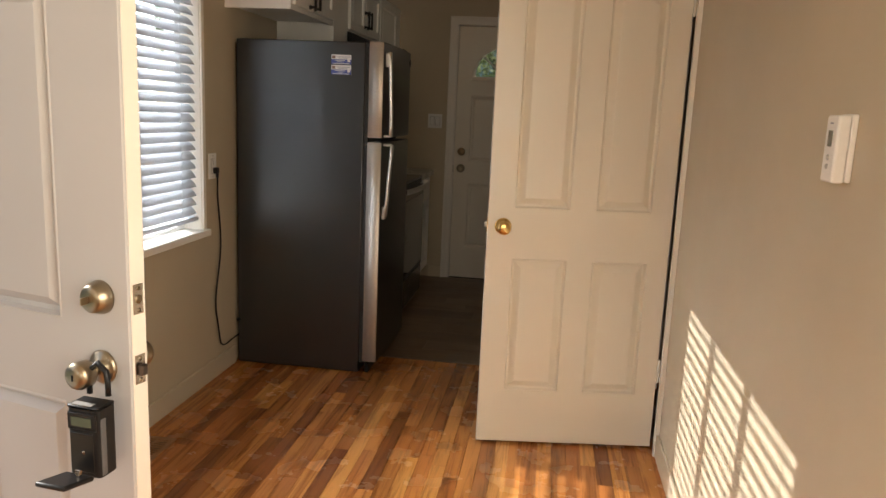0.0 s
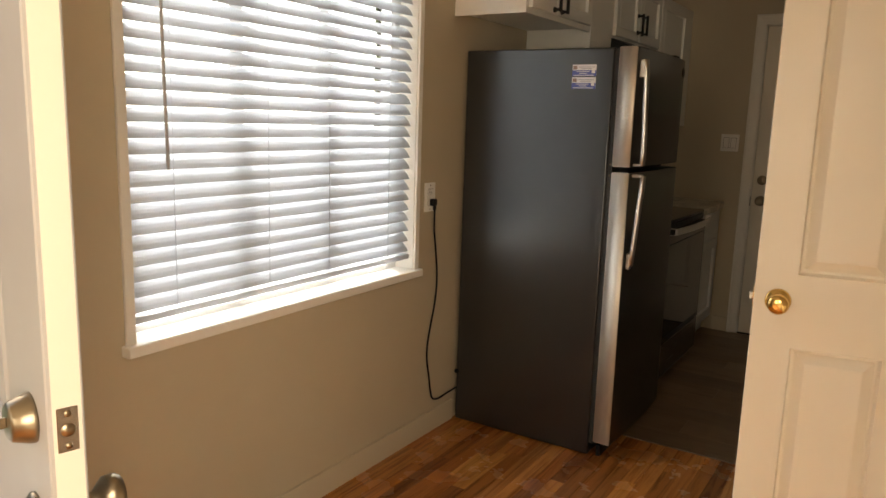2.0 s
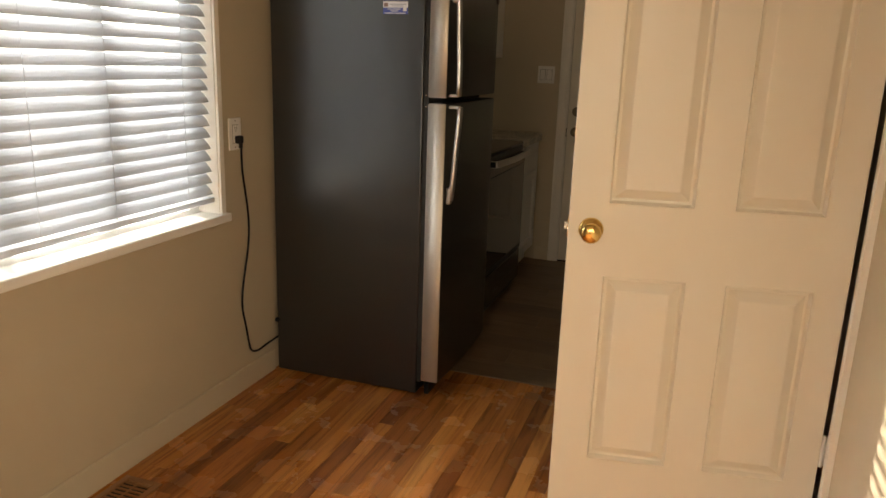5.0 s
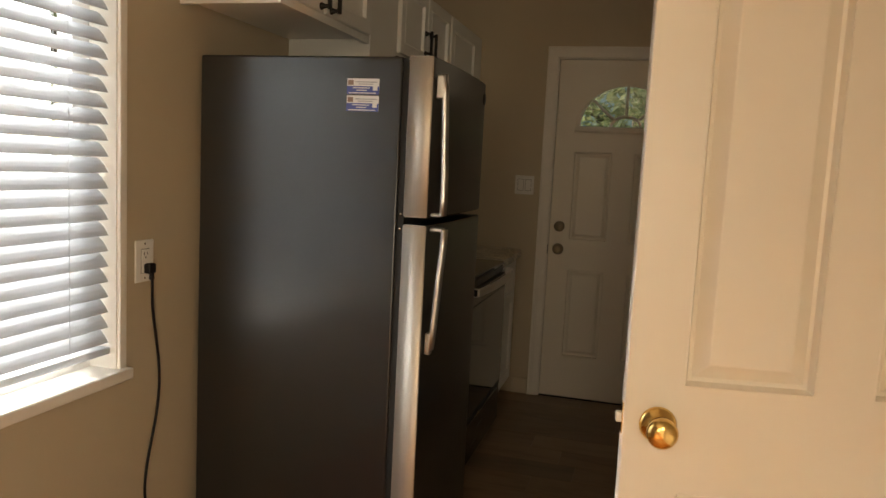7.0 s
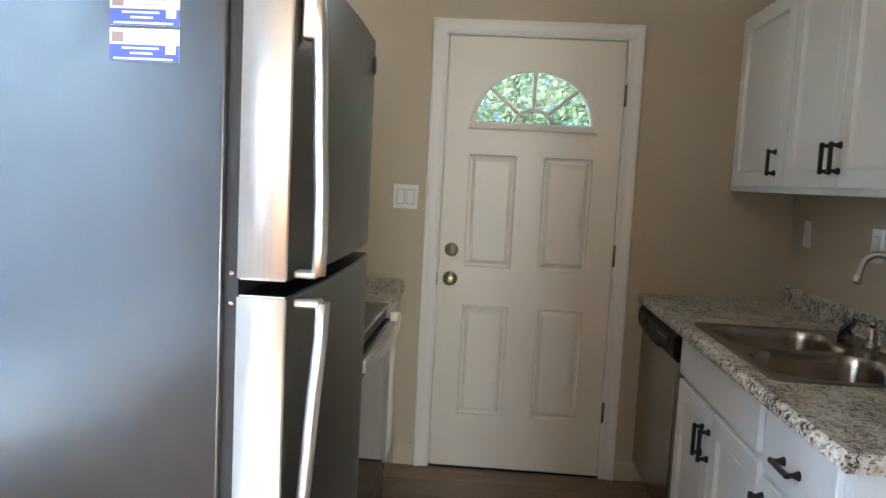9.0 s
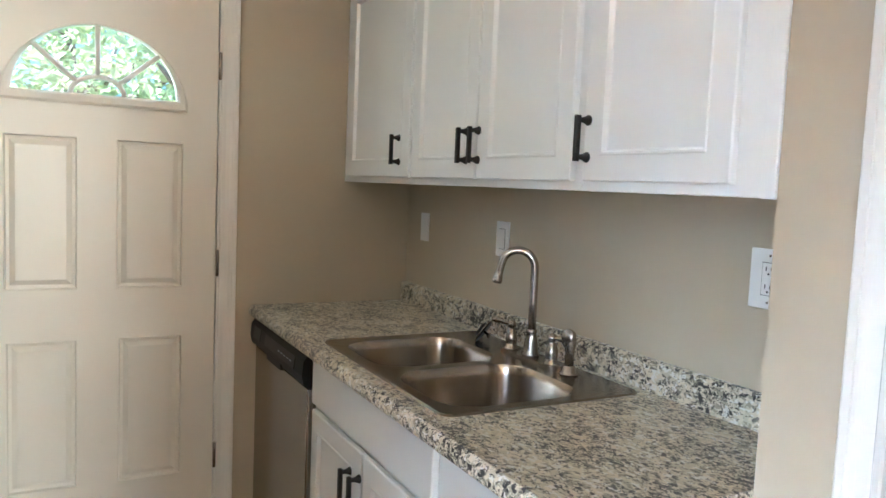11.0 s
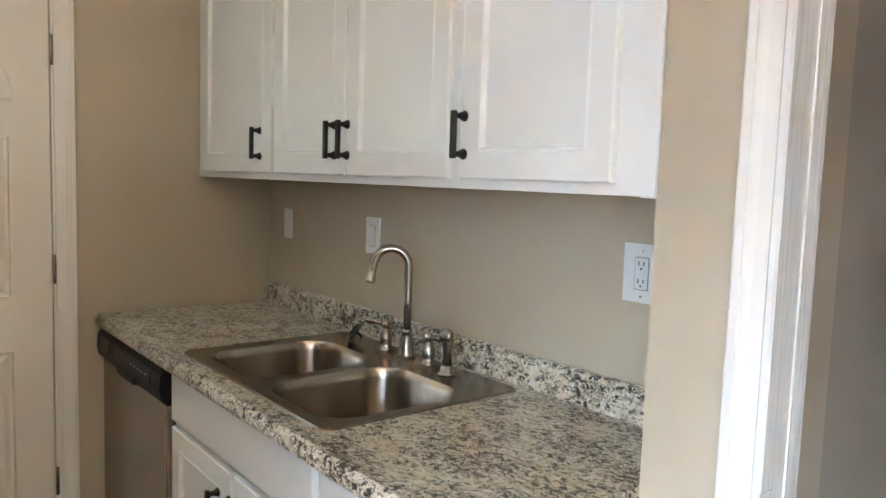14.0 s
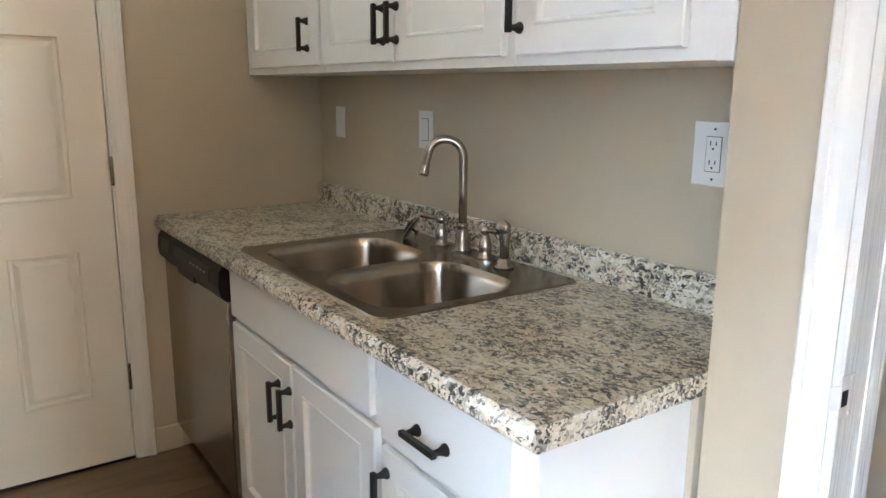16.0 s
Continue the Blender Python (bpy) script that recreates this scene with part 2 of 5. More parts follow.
OAK = wood("oak_strip_floor", [(0.43, 0.155, 0.040), (0.55, 0.22, 0.055), (0.19, 0.062, 0.018), (0.47, 0.18, 0.045), (0.68, 0.34, 0.10), (0.36, 0.12, 0.031), (0.58, 0.245, 0.063), (0.25, 0.085, 0.023), (0.50, 0.195, 0.050)], 34, 0.25)
LVP = wood("vinyl_plank_floor", [(0.21, 0.135, 0.075), (0.28, 0.185, 0.105), (0.17, 0.112, 0.065), (0.24, 0.155, 0.085)], 9, 0.40, "x", (0.12, 0.075, 0.045), 0.45)


def granite():
    """Speckled laminate: crisp crystals of cream, grey-brown, black and white in drifts."""
    m = mat("granite_laminate", (0.6, 0.55, 0.47), 0.28)
    n, l, b = nodes_of(m)
    v = coords(m, (1.15, 0.82, 1.1), (0.25, 0.2, 0.6))
    warp = n.new("ShaderNodeTexNoise")
    warp.inputs["Scale"].default_value, warp.inputs["Detail"].default_value = 75, 5
    l.new(v, warp.inputs["Vector"])
    add = n.new("ShaderNodeVectorMath")
    add.operation = "MULTIPLY_ADD"
    l.new(warp.outputs["Color"], add.inputs[0])
    add.inputs[1].default_value = (0.026, 0.026, 0.026)
    l.new(v, add.inputs[2])

    def crystals(scale):
        t = n.new("ShaderNodeTexVoronoi")
        t.inputs["Scale"].default_value = scale
        l.new(add.outputs[0], t.inputs["Vector"])
        sep = n.new("ShaderNodeSeparateColor")
        l.new(t.outputs["Color"], sep.inputs[0])
        return sep.outputs[0]
    drift = noise_tex(m, v, 11, 4, 0.6, 0.6)
    shift = math_node(m, "MULTIPLY", math_node(m, "SUBTRACT", drift, 0.5), 1.3)
    big = math_node(m, "ADD", crystals(118), shift)
    c = ramp(m, big, [(0.0, (0.045, 0.038, 0.036)), (0.10, (0.20, 0.18, 0.145)), (0.21, (0.38, 0.335, 0.25)), (0.36, (0.60, 0.54, 0.41)), (0.60, (0.72, 0.64, 0.50)), (0.86, (0.78, 0.75, 0.69))], "CONSTANT")
    small = math_node(m, "ADD", crystals(300), math_node(m, "MULTIPLY", shift, 0.6))
    c = mix(m, c, (0.03, 0.027, 0.027), ramp(m, small, [(0.0, (0.95, 0.95, 0.95)), (0.11, (0, 0, 0))], "CONSTANT"))
    l.new(c, b.inputs["Base Color"])
    bump(m, drift, 0.05, 0.0005)
    return m


GRANITE = granite()

# ---- large structure ----
XL, XR, XK, YK, YJ, ZC = -1.587, 0.545, 0.838, 6.060, 4.018, 2.45
# West hole at y -1.6, east at -0.6 and south are added for fill lamps
setting("wall_west", wall("y", XL - 0.15, XL, -2.6, YK + 0.15, -0.1, ZC, [(-1.6, -0.2, 0.77, 2.02), (0.58, 1.50, 0.0, 2.06), (1.955, 3.285, 0.77, 2.02)]), WALL, "beige painted wall with a window and an open entry door", "wall")
setting("wall_east", wall("y", XR, XR + 0.10, -2.6, YJ, -0.1, ZC, [(-0.6, 0.8, 0.9, 2.0), (3.05, 3.815, 0.0, 2.05)]), WALL, "beige painted wall with a doorway beside the kitchen", "wall")
setting("wall_kitchen_east", wall("y", XK, XK + 0.12, YJ - 0.12, YK + 0.15, -0.1, ZC), WALL, "beige wall behind the sink counter", "wall")
setting("wall_return", box(XR + 0.10, YJ - 0.12, -0.1, XK, YJ, ZC), WALL, "short beige return at the end of the counter", "wall")
setting("wall_north", wall("x", YK, YK + 0.15, XL, XK, -0.1, ZC, [(-0.788, 0.060, 0.0, 2.062)]), WALL, "beige kitchen end wall with the back door", "wall")
setting("wall_south", wall("x", -2.75, -2.6, XL - 0.15, XR + 0.12, -0.1, ZC, [(-0.42, 0.48, 0.9, 2.1)]), WALL, "unseen beige closing wall with an added opening for a fill lamp", "wall")
setting("ceiling", box(XL - 0.15, -2.75, ZC, 2.6, YK + 0.15, ZC + 0.12), CEIL, "matt off-white painted ceiling", "ceiling")
setting("subfloor", box(XL, -2.6, -0.12, 2.6, YK + 0.15, -0.014), mat("subfloor", (0.05, 0.035, 0.02), 0.8), "dark subfloor beneath the boards", "floor")
setting("closet_wall_south", box(XR + 0.10, 2.2, -0.1, 2.5, 2.3, ZC), WALLDARK, "plain wall of the dark side room", "wall")
setting("closet_wall_east", box(2.0, 2.3, -0.1, 2.1, YJ, ZC), WALLDARK, "plain wall of the dark side room", "wall")
setting("closet_wall_north", box(XK + 0.12, YJ - 0.12, -0.1, 2.0, YJ, ZC), WALLDARK, "plain wall of the dark side room", "wall")


# ---- shared shapes ----
def rrect(x0, y0, x1, y1, r, n=5):
    pts = []
    for cx, cy, a0 in ((x1 - r, y1 - r, 0), (x0 + r, y1 - r, 90), (x0 + r, y0 + r, 180), (x1 - r, y0 + r, 270)):
        for k in range(n + 1):
            a = radians(a0 + 90 * k / n)
            pts.append((cx + r * math.cos(a), cy + r * math.sin(a)))
    return pts


def inset(pts, d):
    """Move a convex counter-clockwise outline inwards by d."""
    out, n = [], len(pts)
    for i in range(n):
        p, q, s = Vector(pts[i - 1]), Vector(pts[i]), Vector(pts[(i + 1) % n])
        a, b = (q - p).normalized(), (s - q).normalized()
        na, nb = Vector((-a.y, a.x)), Vector((-b.y, b.x))
        k = (na + nb)
        k = k / max(k.dot(na), 0.2)
        out.append((q.x + k.x * d, q.y + k.y * d))
    return out


def ccw(pts):
    s = sum(a[0] * b[1] - b[0] * a[1] for a, b in zip(pts, pts[1:] + pts[:1]))
    return pts if s > 0 else pts[::-1]


MOULD = ((0.0, 0.0), (0.004, -0.0015), (0.008, 0.013), (0.018, 0.0145), (0.034, 0.003), (0.036, 0.002))
SHAKER = ((0.0, 0.0), (0.003, -0.0022), (0.007, -0.0018), (0.011, 0.010), (0.013, 0.0115))


def add_sheet(bm, outer, holes, y, flip=False):
    """A flat face in the x-z plane at y, with holes."""
    edges, loops = [], []
    for pts in [outer] + holes:
        vs = [bm.verts.new((u, y, v)) for u, v in pts]
        loops.append(vs)
        edges += [bm.edges.new((a, b)) for a, b in zip(vs, vs[1:] + vs[:1])]
    bmesh.ops.triangle_fill(bm, use_beauty=True, use_dissolve=False, edges=edges)
    return loops


def panel_slab(x0, x1, z0, z1, thick, panels, rings=MOULD, holes=(), edge=0.002, back=True):
    """A door slab whose face lies at y = 0 and looks to -y, with moulded panels and cut-through holes."""
    bm = bmesh.new()
    panels = [ccw(list(p)) for p in panels]
    holes = [ccw(list(p)) for p in holes]
    e = edge
    outer = [(x0 + e, z0 + e), (x1 - e, z0 + e), (x1 - e, z1 - e), (x0 + e, z1 - e)]
    full = [(x0, z0), (x1, z0), (x1, z1), (x0, z1)]
    ends = []
    for y, s in ((0.0, 1), (thick, -1)):
        if s < 0 and not back:
            loops = [[bm.verts.new((u, y, v)) for u, v in outer]]
            bm.faces.new(loops[0])
        else:
            loops = add_sheet(bm, outer, panels + holes, y)
            for pts, vs in zip(panels, loops[1:]):
                prev = vs
                for d, depth in rings[1:]:
                    ring = [bm.verts.new((u, y + s * depth, v)) for u, v in inset(pts, d)]
                    for k in range(len(ring)):
                        bm.faces.new((prev[k], prev[(k + 1) % len(ring)], ring[(k + 1) % len(ring)], ring[k]))
                    prev = ring
                bm.faces.new(prev)
        rim = [bm.verts.new((u, y + s * e, v)) for u, v in full]
        for k in range(4):
            bm.faces.new((loops[0][k], loops[0][(k + 1) % 4], rim[(k + 1) % 4], rim[k]))
        ends.append((rim, loops[1 + len(panels):]))
    for k in range(4):
        bm.faces.new((ends[0][0][k], ends[0][0][(k + 1) % 4], ends[1][0][(k + 1) % 4], ends[1][0][k]))
    if back:
        for a, b in zip(ends[0][1], ends[1][1]):
            for k in range(len(a)):
                bm.faces.new((a[k], a[(k + 1) % len(a)], b[(k + 1) % len(b)], b[k]))
    bmesh.ops.recalc_face_normals(bm, faces=bm.faces)
    return bm


def rect(x0, x1, z0, z1):
    return [(x0, z0), (x1, z0), (x1, z1), (x0, z1)]


def hinge(m, parent, material, z):
    """A butt hinge: knuckle barrel and leaf, at the local place m."""
    bm = bmesh.new()
    add_lathe(bm, [(0.004, -0.048), (0.006, -0.046), (0.006, 0.046), (0.004, 0.048)], m @ pose(0, 0, z), 10)
    b2 = box(-0.018, -0.001, z - 0.044, 0.018, 0.003, z + 0.044)
    moved(b2, m)
    me = bpy.data.meshes.new("tmp")
    b2.to_mesh(me)
    bm.from_mesh(me)
    b2.free()
    return part("hinge", bm, material, parent)


def knob(m, parent, material, deep=0.058, r=0.027, keyed=False, name="knob"):
    """A round knob on its rose; the z axis of m points away from the door."""
    k = part(name, lathe([(0.0, 0.0), (0.033, 0.0), (0.034, 0.004), (0.029, 0.009), (0.013, 0.013), (0.011, 0.024), (0.018, 0.031), (r, 0.040), (r * 1.03, deep - 0.008), (r * 0.86, deep), (r * 0.45, deep + 0.003), (0.0, deep + 0.0032)], m), material, parent)
    if keyed:
        part("keyhole", moved(box(-0.0016, -0.006, deep + 0.003, 0.0016, 0.006, deep + 0.0045), m), BLACK, k)
    return k


def casing(axis, c, a0, a1, z1, w, out, side):
    """Three moulded casing boards, mitred at the top, round an opening a0..a1 high z1; c is the wall's face, side its outward sign."""
    profile = [(0.0, 0.0), (0.0, 0.50), (0.04, 0.62), (0.10, 0.64), (0.30, 0.58), (0.52, 0.66), (0.66, 0.84), (0.74, 0.86), (0.76, 1.0), (0.94, 1.0), (1.0, 0.90), (1.0, 0.0)]
    boards_out = []
    for kind in ("low", "high", "head"):
        bm = bmesh.new()
        rings = []
        for end_k in (0, 1):
            ring = []
            for pu, pd in profile:
                u, d = pu * w, pd * out
                if kind == "low":
                    a, z = a0 - u, (0.0, z1 + u)[end_k]
                elif kind == "high":
                    a, z = a1 + u, (0.0, z1 + u)[end_k]
                else:
                    a, z = (a0 - u, a1 + u)[end_k], z1 + u
                q = c + side * d
                ring.append(bm.verts.new((q, a, z) if axis == "y" else (a, q, z)))
            rings.append(ring)
        k = len(profile)
        for p in range(k):
            bm.faces.new((rings[0][p], rings[0][(p + 1) % k], rings[1][(p + 1) % k], rings[1][p]))
        bm.faces.new(rings[0])
        bm.faces.new(rings[1])
        bmesh.ops.recalc_face_normals(bm, faces=bm.faces)
        boards_out.append(bm)
    return boards_out


def trim(name, bm, material, label):
    return tagged(part(name, bm, material), label, "trim", kind="structure")


# ---- kitchen back door ----
door_jamb = bmesh.new()
add_box(door_jamb, -0.788, YK - 0.004, 0, -0.772, YK + 0.15, 2.049)
add_box(door_jamb, 0.044, YK - 0.004, 0, 0.060, YK + 0.15, 2.049)
add_box(door_jamb, -0.788, YK - 0.004, 2.049, 0.060, YK + 0.15, 2.062)
add_box(door_jamb, -0.772, YK + 0.042, 0, -0.755, YK + 0.06, 2.049)
add_box(door_jamb, 0.027, YK + 0.042, 0, 0.044, YK + 0.06, 2.049)
add_box(door_jamb, -0.755, YK + 0.042, 2.030, 0.027, YK + 0.06, 2.049)
trim("door_frame", door_jamb, TRIM, "white painted back door jamb")
for b in casing("x", YK, -0.778, 0.050, 2.054, 0.064, 0.020, -1):
    trim("trim", b, TRIM, "white painted moulded casing round the back door")

FX, FA, FB, FZ = -0.366, 0.262, 0.236, 1.658


def half_ellipse(cx, z, a, b, n=20):
    return [(cx + a * math.cos(math.pi * k / n), z + b * math.sin(math.pi * k / n)) for k in range(n + 1)]


kitchen_door = thing("door_1", (-0.35, 6.055, 0.012), "white four-panel steel back door with a fanlight", "door", kind="structure")
KD = pose(0, 6.053, 0)
part("slab", moved(panel_slab(-0.767, 0.039, 0.012, 2.043, 0.044, [rect(-0.652, -0.427, 0.980, 1.511), rect(-0.306, -0.079, 0.980, 1.511), rect(-0.648, -0.428, 0.266, 0.803), rect(-0.298, -0.077, 0.266, 0.803)], MOULD, [half_ellipse(FX, FZ, FA, FB)]), KD), DOORW, kitchen_door)
fan_frame = bmesh.new()
o1, o2, o3, o4 = (ccw(half_ellipse(FX, FZ - dz, FA + d, FB + d2)) for d, d2, dz in ((0.036, 0.036, 0.036), (0.026, 0.026, 0.028), (0.010, 0.010, 0.008), (0.0, 0.0, 0.0)))
prev = None
for pts, y in ((o1, 0.0), (o1, -0.009), (o2, -0.014), (o3, -0.010), (o4, -0.004), (o4, 0.008)):
    ring = [fan_frame.verts.new((u, 6.053 + y, v)) for u, v in pts]
    if prev:
        for k in range(len(ring)):
            fan_frame.faces.new((prev[k], prev[(k + 1) % len(ring)], ring[(k + 1) % len(ring)], ring[k]))
    prev = ring
bmesh.ops.recalc_face_normals(fan_frame, faces=fan_frame.faces)
fanlight = part("fanlight_frame", fan_frame, DOORW, kitchen_door)
pane = bmesh.new()
pane.faces.new([pane.verts.new((u, 6.065, v)) for u, v in half_ellipse(FX, FZ, FA, FB)])
pane_ob = part("pane", pane, GLASS, fanlight)
pane_ob.visible_shadow = False
for a in (90, 38, 142):
    c, s = math.cos(radians(a)), math.sin(radians(a))
    rr = FA * FB / math.hypot(FB * c, FA * s)
    part("glazing_bar", tube([(FX + 0.078 * c, 6.055, FZ + 0.058 * s), (FX + rr * c, 6.055, FZ + rr * s)], 0.009, 8), DOORW, fanlight)
part("glazing_bar", tube([(FX + 0.085 * math.cos(math.pi * k / 12), 6.055, FZ + 0.062 * math.sin(math.pi * k / 12)) for k in range(13)], 0.009, 8), DOORW, fanlight)
knob(pose(-0.710, 6.053, 0.921, 90), kitchen_door, ANTIQUE, 0.056, 0.027)
part("deadbolt", lathe([(0.0, 0), (0.031, 0), (0.032, 0.006), (0.026, 0.012), (0.0, 0.0125)], pose(-0.710, 6.053, 1.058, 90)), ANTIQUE, kitchen_door)
part("thumb_turn", box(-0.714, 6.025, 1.046, -0.706, 6.041, 1.070, 0.002), ANTIQUE, kitchen_door)
part("strike", box(-0.7735, 6.046, 0.885, -0.7705, 6.051, 0.945), mat("dark_latch", (0.05, 0.04, 0.03), 0.4, 1.0), kitchen_door)
for z in (1.80, 1.07, 0.327):
    part("hinge", lathe([(0.004, -0.05), (0.0065, -0.047), (0.0065, 0.047), (0.004, 0.05)], pose(0.0435, 6.043, z), 10), NICKEL, kitchen_door)
part("sweep", box(-0.770, 6.053, 0.002, 0.042, 6.09, 0.011), BLACK, kitchen_door)

# ---- side-room door, standing open ----
SD = pose(-0.208, 2.947, 0, 0, 0, 8.7)
ROOM_W = 0.738


def camber(a, b, zb):
    top = [(a + (b - a) * k / 8, 1.915 - 0.09 * ((a + (b - a) * k / 8 - 0.379) / 0.28) ** 2) for k in range(9)]
    return [(a, zb), (b, zb)] + top[::-1]


side_door = thing("door_2", (-0.193, 2.865, 0.012), "cream painted panel door standing open beside the kitchen", "door", kind="structure")
part("slab", moved(panel_slab(0, ROOM_W, 0.012, 2.035, 0.035, [rect(0.102, 0.330, 0.238, 0.803), rect(0.428, 0.656, 0.238, 0.803), camber(0.102, 0.330, 1.003), camber(0.428, 0.656, 1.003)], ((0, 0), (0.003, -0.001), (0.009, 0.016), (0.016, 0.0175), (0.042, 0.001), (0.045, 0.0002))), SD), DOORW, side_door)
knob(SD @ pose(0.062, 0, 0.93, 90), side_door, BRASS, 0.064, 0.027, name="knob")
knob(SD @ pose(0.062, 0.035, 0.93, -90), side_door, BRASS, 0.064, 0.027, name="knob")
part("latch", moved(box(-0.012, 0.010, 0.924, 0.0, 0.024, 0.943, 0.002), SD), TRIM, side_door)
part("latch_plate", moved(box(-0.0015, 0.006, 0.904, 0.0, 0.029, 0.961), SD), BRASS, side_door)
for z in (1.815, 0.345):
    hinge(SD @ pose(ROOM_W + 0.006, 0.004, 0), side_door, TRIM, z)
jamb = bmesh.new()
add_box(jamb, XR - 0.006, 3.05, 0, XR + 0.104, 3.066, 2.035)
add_box(jamb, XR - 0.017, 3.799, 0, XR + 0.104, 3.815, 2.035, 0.004)
add_box(jamb, XR - 0.006, 3.05, 2.035, XR + 0.104, 3.815, 2.05)
add_box(jamb, XR + 0.052, 3.796, 0, XR + 0.092, 3.7995, 2.035, 0.001)
trim("door_frame", jamb, OLDTRIM, "white painted side-room door jamb, runs in the old paint")
for b in casing("y", XR, 3.057, 3.801, 2.042, 0.068, 0.019, -1):
    trim("trim", b, TRIM, "white painted casing round the side-room doorway")
strike_plate = thing("strike_plate", (XR, 3.799, 0.905), "painted steel strike plate with a dark latch hole in the jamb", "strike plate")
part("plate", box(XR - 0.021, 3.7965, 0.908, XR + 0.016, 3.799, 0.974, bevel=0.001), OLDTRIM, strike_plate)
part("lip", prism([(XR - 0.021, 3.797), (XR - 0.021, 3.799), (XR - 0.034, 3.806), (XR - 0.035, 3.804)], "z", 0.925, 0.960), OLDTRIM, strike_plate)
part("latch_hole", box(XR - 0.017, 3.7955, 0.929, XR - 0.002, 3.7966, 0.952), BLACK, strike_plate)
for z in (0.916, 0.966):
    part("screw", lathe([(0, 0), (0.0035, 0), (0.003, 0.0008), (0, 0.001)], pose(XR + 0.006, 3.7965, z, 90), 10), OLDTRIM, strike_plate)

# ---- entry door in the west wall, standing open ----
ED = pose(-0.727, 1.250, 0, 0, 0, -14)
entry = thing("door_3", (-0.727, 1.25, 0.012), "white six-panel entry door standing open, lockbox on its knob", "door", kind="structure")
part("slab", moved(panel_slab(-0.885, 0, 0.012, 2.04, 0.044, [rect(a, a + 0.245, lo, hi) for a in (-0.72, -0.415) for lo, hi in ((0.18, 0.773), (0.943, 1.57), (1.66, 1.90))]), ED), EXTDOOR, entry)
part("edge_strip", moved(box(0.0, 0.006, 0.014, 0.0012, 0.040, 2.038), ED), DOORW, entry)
for z, bolt in ((1.0, 0), (0.862, 1)):
    pl = part("faceplate", moved(box(0.0012, 0.010, z - 0.029, 0.003, 0.035, z + 0.029, 0.0008), ED), NICKEL, entry)
    for dz in (-0.021, 0.021):
        part("screw", lathe([(0, 0), (0.0045, 0), (0.0045, 0.0008), (0, 0.0009)], ED @ pose(0.003, 0.0225, z + dz, 0, 90, 0), 10), ANTIQUE, pl)
    if bolt:
        part("latch_bolt", moved(box(0.003, 0.014, z - 0.011, 0.015, 0.031, z + 0.011, 0.003), ED), mat("latch_dark", (0.12, 0.1, 0.09), 0.35, 1.0), pl)
    else:
        part("bolt", lathe([(0, 0), (0.009, 0), (0.0085, 0.001), (0, 0.0012)], ED @ pose(0.003, 0.0225, z, 0, 90, 0), 14), ANTIQUE, pl)
db = part("deadbolt", lathe([(0, 0), (0.033, 0), (0.033, 0.005), (0.026, 0.026), (0.022, 0.029), (0.010, 0.029), (0.0, 0.0292)], ED @ pose(-0.066, 0, 1.0, 90)), ANTIQUE, entry)
part("key", moved(box(-0.068, -0.048, 0.993, -0.065, -0.029, 1.007, 0.001), ED), ANTIQUE, db)
EK = ED @ pose(-0.066, 0, 0.862, 90)
knob(EK, entry, ANTIQUE, 0.07, 0.026, True)
knob(ED @ pose(-0.066, 0.044, 0.862, -90), entry, ANTIQUE, 0.062, 0.027)
part("deadbolt_inside", lathe([(0, 0), (0.031, 0), (0.031, 0.006), (0.02, 0.012), (0, 0.0125)], ED @ pose(-0.066, 0.044, 1.0, -90)), ANTIQUE, entry)
LB = ED @ pose(-0.036, -0.062, 0.750, 0, 0, 8)
lockbox = thing("lockbox", (-0.79, 1.17, 0.66), "black key lockbox hanging from the entry door knob, lid open", "lockbox")
DKGREY = mat("lockbox_grey", (0.10, 0.10, 0.105), 0.45)
lb = bmesh.new()
add_prism(lb, rrect(-0.034, -0.022, 0.034, 0.026, 0.009), "z", -0.068, 0.062)
body = part("body", moved(lb, LB), BLACK, lockbox)
part("side_band", moved(box(0.0335, -0.018, -0.065, 0.0355, -0.004, 0.045, 0.001), LB), DKGREY, lockbox)
part("top_cap", moved(box(-0.034, -0.022, 0.0625, 0.034, 0.024, 0.068, 0.003, 2), LB), BLACK, lockbox)
part("label_plate", moved(box(-0.026, -0.020, 0.0685, 0.016, -0.006, 0.0695), LB), mat("label_grey", (0.3, 0.3, 0.3), 0.4), lockbox)
part("screen_bezel", moved(box(-0.031, -0.0245, 0.022, 0.030, -0.0215, 0.056, 0.002), LB), BLACK, lockbox)
part("screen", moved(box(-0.022, -0.0255, 0.030, 0.020, -0.0242, 0.047), LB), mat("lcd", (0.07, 0.085, 0.06), 0.2), lockbox)
part("key_bay", moved(box(-0.028, -0.0235, -0.060, 0.022, -0.0215, 0.016, 0.001), LB), mat("bay_black", (0.004, 0.004, 0.004), 0.3), lockbox)
part("lid", moved(box(-0.030, -0.098, -0.072, 0.032, -0.022, -0.062, 0.004, 2), LB @ pose(0, 0, 0, -12, 0, 0)), BLACK, lockbox)
part("lid_catch", moved(box(0.004, -0.042, -0.061, 0.014, -0.034, -0.050, 0.001), LB @ pose(0, 0, 0, -12, 0, 0)), NICKEL, lockbox)
part("rivet", lathe([(0, 0), (0.003, 0), (0.003, 0.001), (0, 0.0012)], LB @ pose(0.0, -0.0235, -0.02, 90), 10), NICKEL, lockbox)
